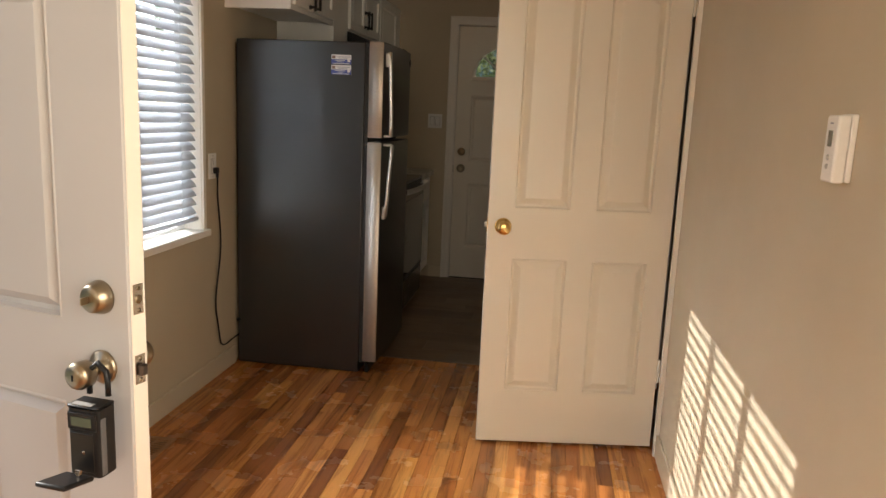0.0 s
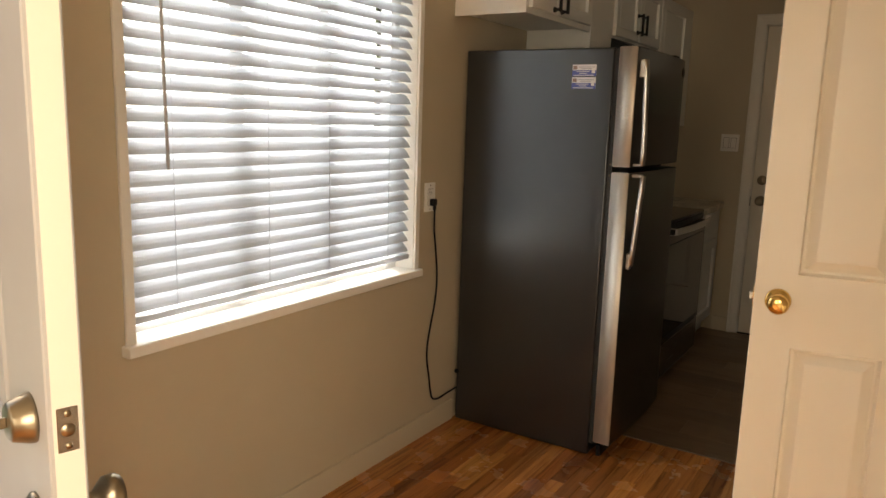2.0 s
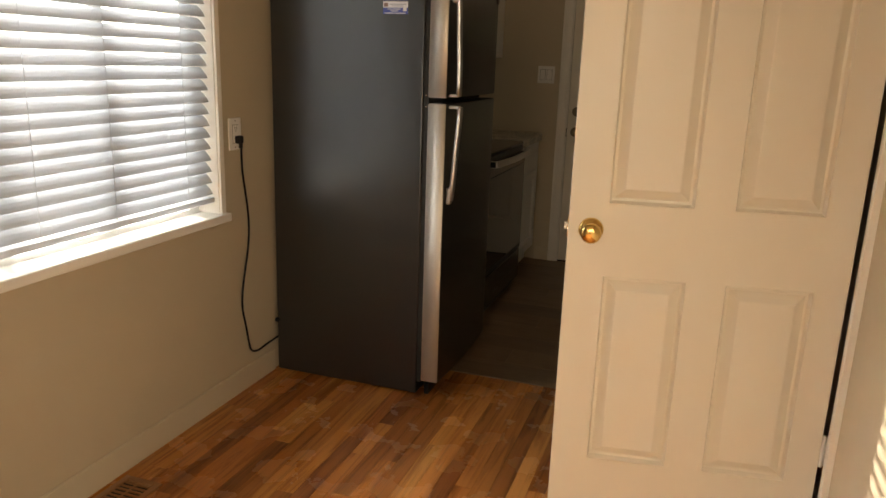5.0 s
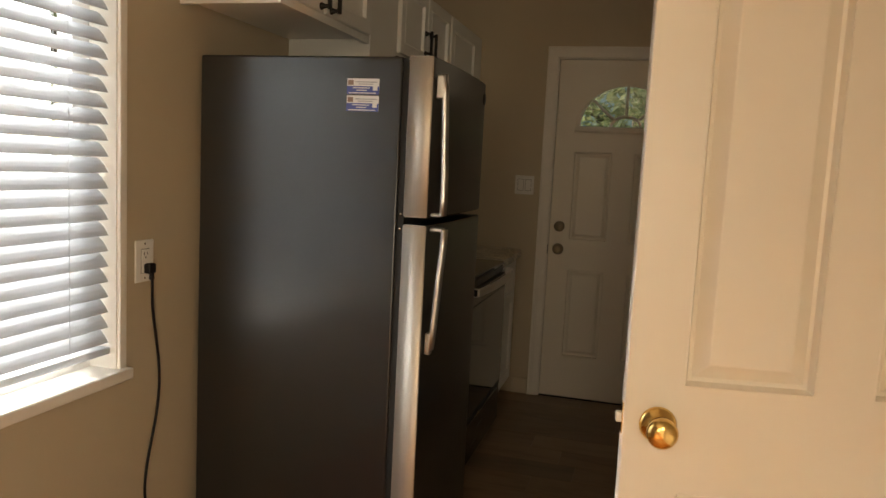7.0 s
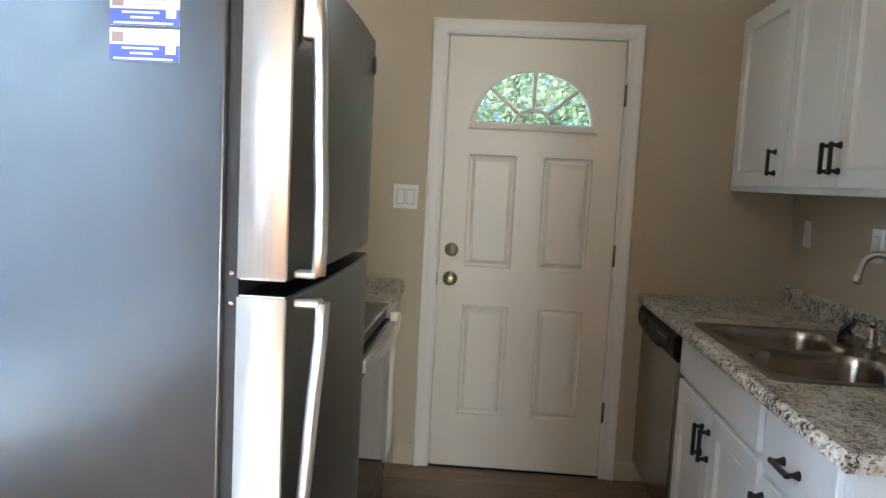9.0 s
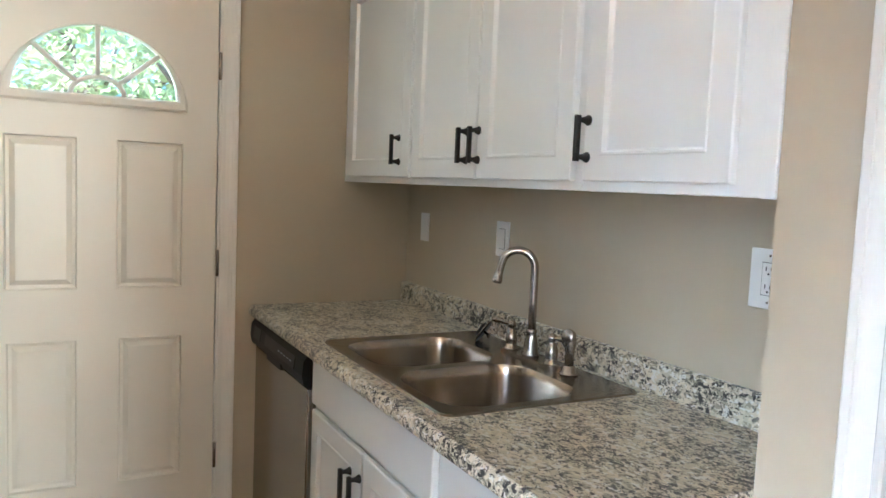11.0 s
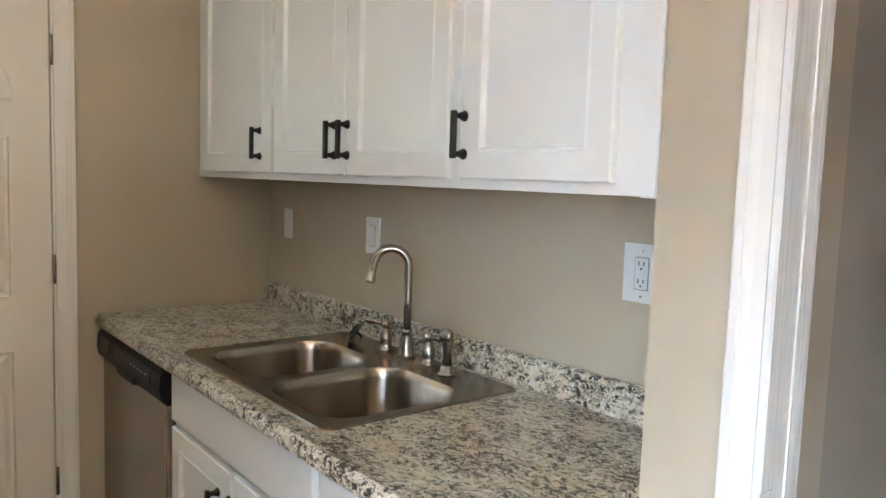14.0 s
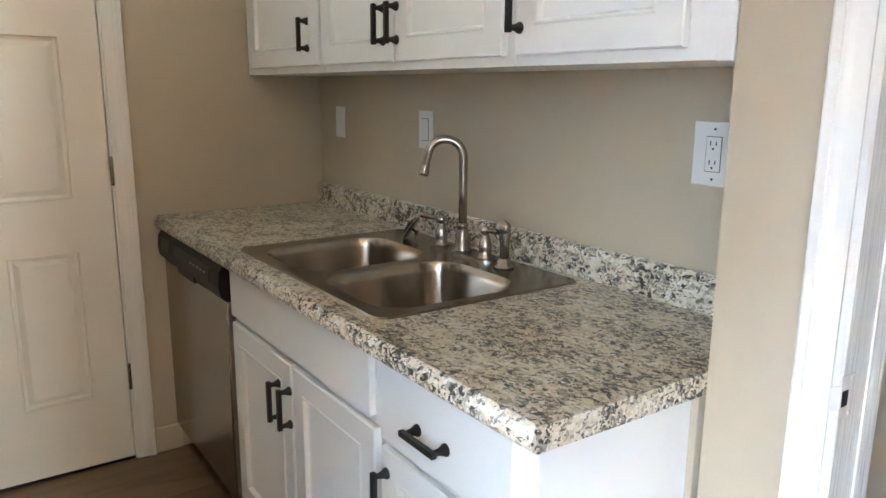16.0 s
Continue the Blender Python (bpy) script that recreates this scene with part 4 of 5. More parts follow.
# sink
sink = thing("kitchen_sink", (0.5, 4.95, 0.72), "stainless double-bowl sink set into the countertop", "sink")
rim = bmesh.new()
outer = rrect(SX0, SY0, SX1, SY1, 0.03)
bowls = [rrect(0.264, 4.957, 0.648, 5.294, 0.095, 8), rrect(0.262, 4.577, 0.648, 4.916, 0.095, 8)]
edges, loops = [], []
for pts in [outer] + bowls:
    vs = [rim.verts.new((u, v, 0.9075)) for u, v in pts]
    loops.append(vs)
    edges += [rim.edges.new((a, b)) for a, b in zip(vs, vs[1:] + vs[:1])]
bmesh.ops.triangle_fill(rim, use_beauty=True, use_dissolve=False, edges=edges)
low = [rim.verts.new((u, v, 0.9032)) for u, v in inset(outer, -0.004)]
for k in range(len(low)):
    rim.faces.new((loops[0][k], loops[0][(k + 1) % len(low)], low[(k + 1) % len(low)], low[k]))
bmesh.ops.recalc_face_normals(rim, faces=rim.faces)
part("rim", rim, STEEL, sink)
for pts in bowls:
    bm = bmesh.new()
    prev = None
    for dd, z in ((0.0, 0.9075), (0.003, 0.903), (0.007, 0.88), (0.012, 0.76), (0.018, 0.735), (0.035, 0.722), (0.06, 0.719)):
        ring = [bm.verts.new((u, v, z)) for u, v in inset(pts, dd)]
        if prev:
            for k in range(len(ring)):
                f = bm.faces.new((prev[k], prev[(k + 1) % len(ring)], ring[(k + 1) % len(ring)], ring[k]))
                f.smooth = True
        prev = ring
    bm.faces.new(prev)
    bmesh.ops.recalc_face_normals(bm, faces=bm.faces)
    bmesh.ops.reverse_faces(bm, faces=bm.faces)
    bowl = part("bowl", bm, BOWL, sink)
    cx, cy = sum(p[0] for p in pts) / len(pts), sum(p[1] for p in pts) / len(pts)
    part("drain", lathe([(0.045, 0), (0.043, 0.004), (0.03, 0.002), (0, 0.002)], pose(cx, cy, 0.7195), 20), NICKEL, bowl)

# faucet
faucet = thing("faucet", (0.715, 4.935, 0.9075), "brushed nickel gooseneck faucet with two lever handles on the sink", "faucet")
FXX, FYY, FZZ = 0.717, 4.935, 0.9075
part("deck_plate", prism(rrect(FXX - 0.026, FYY - 0.135, FXX + 0.026, FYY + 0.135, 0.024), "z", FZZ, FZZ + 0.008), NICKEL, faucet)
part("spout_base", lathe([(0.026, 0), (0.026, 0.008), (0.022, 0.014), (0.021, 0.03), (0.0165, 0.055), (0.0135, 0.066), (0.0155, 0.07), (0.0155, 0.076), (0.012, 0.08)], pose(FXX, FYY, FZZ + 0.008)), NICKEL, faucet)
pts = [(FXX, FYY, FZZ + 0.085), (FXX, FYY, FZZ + 0.17), (FXX, FYY, FZZ + 0.265)]
AX, AY = -0.78, 0.63
NECK, BEND = 0.048, math.pi * 0.93
for k in range(1, 13):
    a = BEND * k / 12
    o = NECK - NECK * math.cos(a)
    pts.append((FXX + AX * o, FYY + AY * o, FZZ + 0.265 + NECK * math.sin(a)))
end, du, dv = pts[-1], math.sin(BEND), math.cos(BEND)
for d in (0.016, 0.032, 0.046):
    pts.append((end[0] + AX * du * d, end[1] + AY * du * d, end[2] + dv * d))
part("spout", tube(pts, [0.0118] * (len(pts) - 3) + [0.0115, 0.011, 0.0105], 16), NICKEL, faucet)
TIP = Matrix.Translation(pts[-1]) @ Vector((-AX * du, -AY * du, -dv)).to_track_quat("Z", "Y").to_matrix().to_4x4()
part("aerator", lathe([(0.012, -0.016), (0.0150, -0.015), (0.0155, -0.006), (0.0142, -0.003), (0.0142, 0.002), (0.0125, 0.006), (0.0125, 0.014), (0.0105, 0.018)], TIP), NICKEL, faucet)
for s, turn in ((1, 118), (-1, 262)):
    y = FYY + s * 0.102
    hb = part("valve", lathe([(0.023, 0), (0.023, 0.004), (0.017, 0.010), (0.0165, 0.020), (0.0175, 0.026), (0.0165, 0.040), (0.011, 0.058), (0.0075, 0.062), (0.0115, 0.067), (0.013, 0.074), (0.0115, 0.081), (0.006, 0.085), (0.0, 0.086)], pose(FXX, y, FZZ + 0.008)), NICKEL, faucet)
    c, sn = math.cos(radians(turn)), math.sin(radians(turn))
    part("lever", tube([(FXX, y, FZZ + 0.082), (FXX + c * 0.018, y + sn * 0.018, FZZ + 0.084), (FXX + c * 0.05, y + sn * 0.05, FZZ + 0.089), (FXX + c * 0.066, y + sn * 0.066, FZZ + 0.091), (FXX + c * 0.069, y + sn * 0.069, FZZ + 0.0915)], [0.006, 0.0055, 0.0095, 0.0095, 0.005], 12), NICKEL, hb)
sprayer = thing("side_sprayer", (0.712, 4.748, 0.9075), "brushed nickel side sprayer on the sink deck", "sprayer")
part("holder", lathe([(0.026, 0), (0.026, 0.005), (0.019, 0.009), (0.017, 0.022), (0.0135, 0.026)], pose(0.712, 4.748, 0.9075)), NICKEL, sprayer)
part("wand", lathe([(0.0125, 0.026), (0.0125, 0.06), (0.0155, 0.085), (0.0150, 0.098), (0.0125, 0.108), (0.006, 0.112), (0, 0.1125)], pose(0.712, 4.748, 0.9075)), NICKEL, sprayer)
part("spray_head", lathe([(0.0, -0.016), (0.010, -0.015), (0.0165, -0.008), (0.0185, 0.002), (0.0185, 0.010), (0.0165, 0.013), (0.0, 0.0135)], pose(0.708, 4.748, 1.012, 0, -78, 20), 20), NICKEL, sprayer)
stopper = thing("sink_strainer", (0.70, 5.18, 0.9075), "steel basket strainer leaning on the sink rim", "strainer")
ST = Matrix.Translation((0.703, 5.178, 0.943)) @ Vector((0.50, -0.58, -0.50)).to_track_quat("Z", "Y").to_matrix().to_4x4()
part("basket", lathe([(0.0, -0.012), (0.026, -0.012), (0.028, -0.002), (0.040, 0.0), (0.040, 0.0025), (0.0, 0.003)], ST, 22), BLACK, stopper)
ring = bmesh.new()
add_tube(ring, [ST @ Vector((0.041 * math.cos(2 * math.pi * k / 24), 0.041 * math.sin(2 * math.pi * k / 24), 0.001)) for k in range(25)], 0.0018, 8)
part("rim_ring", ring, NICKEL, stopper)
part("stem", lathe([(0.004, 0.003), (0.004, 0.018), (0.009, 0.020), (0.009, 0.024), (0, 0.025)], ST, 10), NICKEL, stopper)

# ---- range side of the kitchen ----
stove = thing("range", (-1.2, 4.9, 0), "stainless electric range with black glass top and oven door", "range")
RY0, RY1 = 4.540, 5.335
BGLASS = mat("black_glass", (0.006, 0.006, 0.007), 0.06)
DARKST = brushed("dark_stainless", (0.13, 0.125, 0.12), 0.25, "y")
part("body", box(-1.56, RY0, 0.02, -0.924, RY1, 0.890), BLACK, stove)
part("cooktop", box(-1.56, RY0 - 0.002, 0.8905, -0.899, RY1 + 0.002, 0.910, bevel=0.004, seg=2), BGLASS, stove)
part("front_rail", box(-0.9238, RY0, 0.856, -0.902, RY1, 0.890, bevel=0.004), BLACK, stove)
od = part("oven_door", box(-0.9238, RY0 + 0.003, 0.26, -0.886, RY1 - 0.003, 0.852, bevel=0.005, seg=2), BLACK, stove)
part("door_trim", box(-0.8857, RY0 + 0.004, 0.790, -0.8835, RY1 - 0.004, 0.850, bevel=0.001), DARKST, od)
for k in range(9):
    part("vent_slot", box(-0.8834, RY0 + 0.11 + 0.065 * k, 0.841, -0.8826, RY0 + 0.16 + 0.065 * k, 0.846), BLACK, od)
part("glass", box(-0.8857, RY0 + 0.012, 0.29, -0.8835, RY1 - 0.012, 0.785, bevel=0.001), BGLASS, od)
bow = [(math.sin(math.pi * k / 16), RY0 + 0.018 + (RY1 - RY0 - 0.036) * k / 16) for k in range(17)]
hd = part("handle", prism([(-0.846 + 0.024 * s, y) for s, y in bow] + [(-0.857 + 0.024 * s, y) for s, y in bow[::-1]], "z", 0.846, 0.878), HANDLE, od)
for y, s in ((RY0 + 0.018, -1), (RY1 - 0.018, 1)):
    br = part("bracket", box(-0.8855, y - 0.009, 0.844, -0.852, y + 0.009, 0.880, bevel=0.003), HANDLE, hd)
    part("end_cap", box(-0.882, y + s * 0.0092 - 0.001, 0.848, -0.855, y + s * 0.0092 + 0.001, 0.876), BLACK, br)
part("drawer", box(-0.9238, RY0 + 0.003, 0.07, -0.888, RY1 - 0.003, 0.252, bevel=0.005, seg=2), DARKST, stove)
part("plinth", box(-0.96, RY0 + 0.02, 0.0, -0.94, RY1 - 0.02, 0.07), BLACK, stove)
lc = cab_unit("base_cabinet", -1.575, 5.345, 0.10, -0.960, YK, 0.861, "white base cabinet beside the range", "base cabinets on the range side")
part("toe_kick", box(-1.035, 5.35, 0, -1.015, YK - 0.005, 0.1), CABW, lc)
cab_door("door", lc, -0.941, 5.37, 5.95, 0.125, 0.66, 1)
part("drawer_front", box(-0.9595, 5.37, 0.69, -0.941, 5.95, 0.85, bevel=0.004, seg=2), CABW, lc)
lw = thing("countertop", (-1.2, 5.7, 0.862), "short granite-look laminate countertop beside the range", "countertop")
ol = [(-1.575, 5.342), (-0.922, 5.342), (-0.915, 5.35), (-0.915, 5.95), (-0.925, 6.0), (-0.95, 6.04), (-0.98, YK - 0.001), (-1.575, YK - 0.001)]
part("top", prism(ol, "z", 0.862, 0.902), GRANITE, lw)
GL = "wall cabinets on the range side"
LXF = -1.252
c1 = cab_unit("wall_cabinet", -1.585, 3.542, 1.838, LXF, 4.226, UZ1, "white cabinet over the refrigerator", GL)
part("bottom_rail", box(-1.585, 3.542, 1.822, LXF, 3.561, 1.838), CABW, c1)
part("bottom_rail", box(LXF - 0.019, 3.561, 1.822, LXF, 4.226, 1.838), CABW, c1)
d = cab_door("door", c1, LXF + 0.02, 3.560, 3.795, 1.845, 2.140, 1, 0.045)
pull((LXF + 0.02, 3.765, 1.90), "z", d, 0.08, (1, 0, 0))
d = cab_door("door", c1, LXF + 0.02, 3.808, 4.190, 1.845, 2.140, 1, 0.045)
pull((LXF + 0.02, 3.84, 1.90), "z", d, 0.08, (1, 0, 0))
c2 = cab_unit("wall_cabinet", -1.585, 4.228, 1.397, LXF + 0.004, 4.511, UZ1, "white tall wall cabinet beside the range hood", GL)
c3 = cab_unit("wall_cabinet", -1.585, 4.513, 1.825, LXF, 5.291, UZ1, "white two-door cabinet over the range hood", GL)
d = cab_door("door", c3, LXF + 0.02, 4.530, 4.890, 1.838, 2.140, 1, 0.045)
pull((LXF + 0.02, 4.86, 1.93), "z", d, 0.088, (1, 0, 0))
d = cab_door("door", c3, LXF + 0.02, 4.902, 5.280, 1.838, 2.140, 1, 0.045)
pull((LXF + 0.02, 4.932, 1.93), "z", d, 0.088, (1, 0, 0))
c4 = cab_unit("wall_cabinet", -1.585, 5.293, 1.397, LXF, YK, UZ1, "white wall cabinet at the kitchen end", GL)
cab_door("door", c4, LXF + 0.02, 5.310, 5.86, 1.418, 2.140, 1)
hood = thing("range_hood", (-1.3, 4.86, 1.68), "black and steel under-cabinet range hood", "range hood")
part("body", prism([(-1.583, 1.70), (-1.15, 1.70), (-1.09, 1.73), (-1.09, 1.765), (-1.24, 1.823), (-1.583, 1.823)], "y", 4.515, 5.289), BLACK, hood)
part("front_strip", box(-1.0895, 4.517, 1.733, -1.087, 5.287, 1.763), STEEL, hood)

# ---- switches, outlets, cord, thermostat, floor grille ----
def plate(m, w, h, name, label, category, group=""):
    """A wall plate facing local -y, its middle at m."""
    t = thing(name, m.translation - Vector((0, 0, h / 2)), label, category, group)
    part("plate", moved(box(-w / 2, -0.006, -h / 2, w / 2, 0, h / 2, bevel=0.0022, seg=2), m), PLATE, t)
    return t


def rocker(t, m, x):
    part("seam", moved(box(x - 0.0185, -0.0064, -0.035, x + 0.0185, -0.006, 0.035), m), SEAM, t)
    part("rocker", moved(box(x - 0.0165, -0.0085, -0.033, x + 0.0165, -0.006, 0.033, bevel=0.0012), m), PLATE, t)
    for s in (-1, 1):
        part("screw", lathe([(0, 0), (0.003, 0), (0.003, 0.0006), (0, 0.0008)], m @ pose(x, -0.006, s * 0.048, 90), 8), PLATE, t)


def sockets(t, m, device=True):
    if device:
        part("seam", moved(box(-0.0182, -0.0064, -0.0357, 0.0182, -0.006, 0.0357), m), SEAM, t)
        part("device", moved(box(-0.0165, -0.0085, -0.034, 0.0165, -0.006, 0.034, bevel=0.001), m), PLATE, t)
    for s in (-1, 1):
        for x, hh in ((-0.0065, 0.0045), (0.0065, 0.004)):
            part("slot", moved(box(x - 0.0012, -0.0091, s * 0.019 - hh + 0.003, x + 0.0012, -0.0084, s * 0.019 + hh + 0.003), m), BLACK, t)
        part("ground_hole", lathe([(0, 0), (0.0025, 0), (0.0025, 0.0006), (0, 0.0007)], m @ pose(0, -0.0085, s * 0.019 - 0.008, 90), 8), BLACK, t)
        part("screw", lathe([(0, 0), (0.003, 0), (0.003, 0.0006), (0, 0.0008)], m @ pose(0, -0.006, s * 0.05, 90), 8), NICKEL, t)


m = pose(-0.938, YK, 1.294)
t = plate(m, 0.116, 0.114, "light_switch", "white double rocker light switch beside the back door", "switch")
rocker(t, m, -0.023), rocker(t, m, 0.023)
m = pose(XK, 5.887, 1.227, 0, 0, -90)
t = plate(m, 0.07, 0.114, "wall_plate", "white blank wall plate over the counter", "wall plate")
m = pose(XK, 5.297, 1.226, 0, 0, -90)
t = plate(m, 0.078, 0.118, "light_switch", "white rocker light switch behind the faucet", "switch")
rocker(t, m, 0.0)
m = pose(XK, 4.246, 1.227, 0, 0, -90)
t = plate(m, 0.098, 0.128, "power_outlet", "white outlet with test button over the counter", "outlet")
sockets(t, m)
part("test_button", moved(box(-0.012, -0.0095, -0.006, 0.002, -0.0085, 0.005, bevel=0.0003), m), PLATE, t)
m = pose(XL, 3.386, 1.066, 0, 0, 90)
t = plate(m, 0.078, 0.122, "power_outlet", "white outlet beside the refrigerator", "outlet")
sockets(t, m)

cord = thing("extension_cable", (-1.56, 3.40, 0.17), "black refrigerator power cord plugged into the outlet", "cable")
part("plug", moved(box(-0.015, -0.032, -0.016, 0.015, -0.0092, 0.014, bevel=0.005, seg=2), pose(XL, 3.390, 1.046, 0, 0, 90)), BLACK, cord)
pts = [(XL + 0.026, 3.390, 1.034), (XL + 0.026, 3.392, 0.999), (XL + 0.02, 3.403, 0.927), (XL + 0.016, 3.423, 0.845), (XL + 0.014, 3.440, 0.762), (XL + 0.014, 3.444, 0.680), (XL + 0.014, 3.432, 0.597), (XL + 0.014, 3.408, 0.515), (XL + 0.014, 3.386, 0.433), (XL + 0.015, 3.380, 0.360), (XL + 0.016, 3.398, 0.278), (XL + 0.018, 3.414, 0.196), (XL + 0.02, 3.428, 0.163), (XL + 0.024, 3.468, 0.150), (XL + 0.028, 3.538, 0.157), (XL + 0.03, 3.620, 0.161)]


def smooth(pts, n=5):
    v = [Vector(p) for p in pts]
    out = []
    for i in range(len(v) - 1):
        p0, p1, p2, p3 = v[max(i - 1, 0)], v[i], v[i + 1], v[min(i + 2, len(v) - 1)]
        for k in range(n):
            s = k / n
            out.append(0.5 * (2 * p1 + (p2 - p0) * s + (2 * p0 - 5 * p1 + 4 * p2 - p3) * s * s + (3 * p1 - p0 - 3 * p2 + p3) * s ** 3))
    return out + [v[-1]]


part("cable", tube(smooth(pts), 0.0042, 8), BLACK, cord)
part("collar", lathe([(0.006, 0), (0.008, 0.004), (0.006, 0.022)], pose(XL + 0.026, 3.390, 1.012), 10), BLACK, cord)
clip = thing("cord_clip", (XL + 0.02, 3.6, 0.23), "small black cord cleat on the refrigerator back", "clip")
part("clip", lathe([(0.008, 0), (0.011, 0.004), (0.008, 0.012), (0, 0.0125)], pose(XL + 0.030, 3.619, 0.240, 90), 12), BLACK, clip)

thermo = thing("thermostat", (XR, 1.425, 1.277), "white wall thermostat with a small grey screen", "thermostat")
part("backplate", box(XR - 0.010, 1.394, 1.278, XR, 1.454, 1.396, bevel=0.002), PLATE, thermo)
part("cover", box(XR - 0.032, 1.396, 1.276, XR - 0.010, 1.453, 1.394, bevel=0.005, seg=3), PLATE, thermo)
part("screen", box(XR - 0.0332, 1.416, 1.339, XR - 0.0318, 1.434, 1.367), mat("lcd_grey", (0.16, 0.17, 0.15), 0.25), thermo)
for z in (1.320, 1.304):
    part("button", lathe([(0, 0), (0.005, 0), (0.0045, 0.002), (0, 0.0022)], pose(XR - 0.032, 1.425, z, 0, -90, 0), 12), mat("button_grey", (0.45, 0.45, 0.44), 0.4), thermo)
part("print_line", box(XR - 0.0326, 1.418, 1.378, XR - 0.0318, 1.432, 1.381), INK, thermo)

WOODG = mat("grille_wood", (0.27, 0.125, 0.05), 0.4)
grille = thing("floor_grille", (-1.48, 2.52, 0.0), "brown slotted wooden floor vent beside the wall", "floor vent")
GX0, GX1, GY0, GY1 = -1.555, -1.412, 2.372, 2.675
rim_bm = bmesh.new()
for x0, x1, y0, y1 in ((GX0, GX0 + 0.022, GY0, GY1), (GX1 - 0.022, GX1, GY0, GY1), (GX0 + 0.022, GX1 - 0.022, GY0, GY0 + 0.025), (GX0 + 0.022, GX1 - 0.022, GY1 - 0.025, GY1)):
    add_box(rim_bm, x0, y0, 0.0, x1, y1, 0.007, 0.002)
part("frame", rim_bm, WOODG, grille)
# Thin black sheet on the boards, painted in for the dark below the slats
part("dark_sheet", box(GX0 + 0.022, GY0 + 0.025, 0.0003, GX1 - 0.022, GY1 - 0.025, 0.0012), BLACK, grille)
n = 14
for k in range(n):
    y = GY0 + 0.025 + (GY1 - GY0 - 0.05) * (k + 0.5) / n
    part("slat", box(GX0 + 0.022, y - 0.0032, 0.0012, GX1 - 0.022, y + 0.0032, 0.006), WOODG, grille)
part("centre_bar", box((GX0 + GX1) / 2 - 0.004, GY0 + 0.025, 0.006, (GX0 + GX1) / 2 + 0.004, GY1 - 0.025, 0.0066), WOODG, grille)

stop = thing("door_stop", (XL + 0.012, 2.31, 0.05), "white spring door stop on the baseboard", "door stop")
part("rod", tube([(XL + 0.012, 2.31, 0.055), (XL + 0.065, 2.31, 0.052)], 0.005, 10), NICKEL, stop)
part("tip", tube([(XL + 0.065, 2.31, 0.052), (XL + 0.078, 2.31, 0.0515)], 0.008, 10), PLATE, stop)

# Fixture pan out of view, added to go with the kitchen's unseen lamp
lamp = thing("unseen_ceiling_light", (-0.42, 5.2, 2.37), "unseen nickel ceiling pan, added above the kitchen's lamp", "ceiling light")
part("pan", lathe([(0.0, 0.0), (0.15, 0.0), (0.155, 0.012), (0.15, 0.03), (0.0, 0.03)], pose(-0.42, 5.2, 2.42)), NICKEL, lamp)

# ---- outdoors ----
GRASS = mat("lawn", (0.07, 0.10, 0.035), 0.9)
n_, l_, b_ = nodes_of(GRASS)
l_.new(ramp(GRASS, noise_tex(GRASS, coords(GRASS), 3.0, 6), [(0.3, (0.05, 0.075, 0.025)), (0.7, (0.10, 0.13, 0.05))]), b_.inputs["Base Color"])
g = bmesh.new()
bmesh.ops.create_grid(g, x_segments=2, y_segments=2, size=400)
bmesh.ops.translate(g, verts=g.verts, vec=(0, 0, -0.35))
setting("ground", g, GRASS, "grassy yard around the house", "ground")
setting("porch", box(XL - 1.5, 0.2, -0.34, XL - 0.15, 2.2, -0.03), mat("porch_concrete", (0.34, 0.33, 0.31), 0.85), "pale concrete porch step outside the entry", "porch")
BARK = mat("bark", (0.10, 0.075, 0.055), 0.9)
LEAF = mat("leaf", (0.09, 0.15, 0.035), 0.55)
n_, l_, b_ = nodes_of(LEAF)
l_.new(ramp(LEAF, n_.new("ShaderNodeNewGeometry").outputs["Random Per Island"], [(0.0, (0.10, 0.15, 0.09)), (0.5, (0.17, 0.22, 0.10)), (1.0, (0.30, 0.33, 0.14))]), b_.inputs["Base Color"])
thin = n_.new("ShaderNodeBsdfTranslucent")
thin.inputs["Color"].default_value = (0.31, 0.34, 0.17, 1)
leafy = n_.new("ShaderNodeMixShader")
leafy.inputs[0].default_value = 0.45
l_.new(b_.outputs[0], leafy.inputs[1])
l_.new(thin.outputs[0], leafy.inputs[2])
l_.new(leafy.outputs[0], n_["Material Output"].inputs["Surface"])


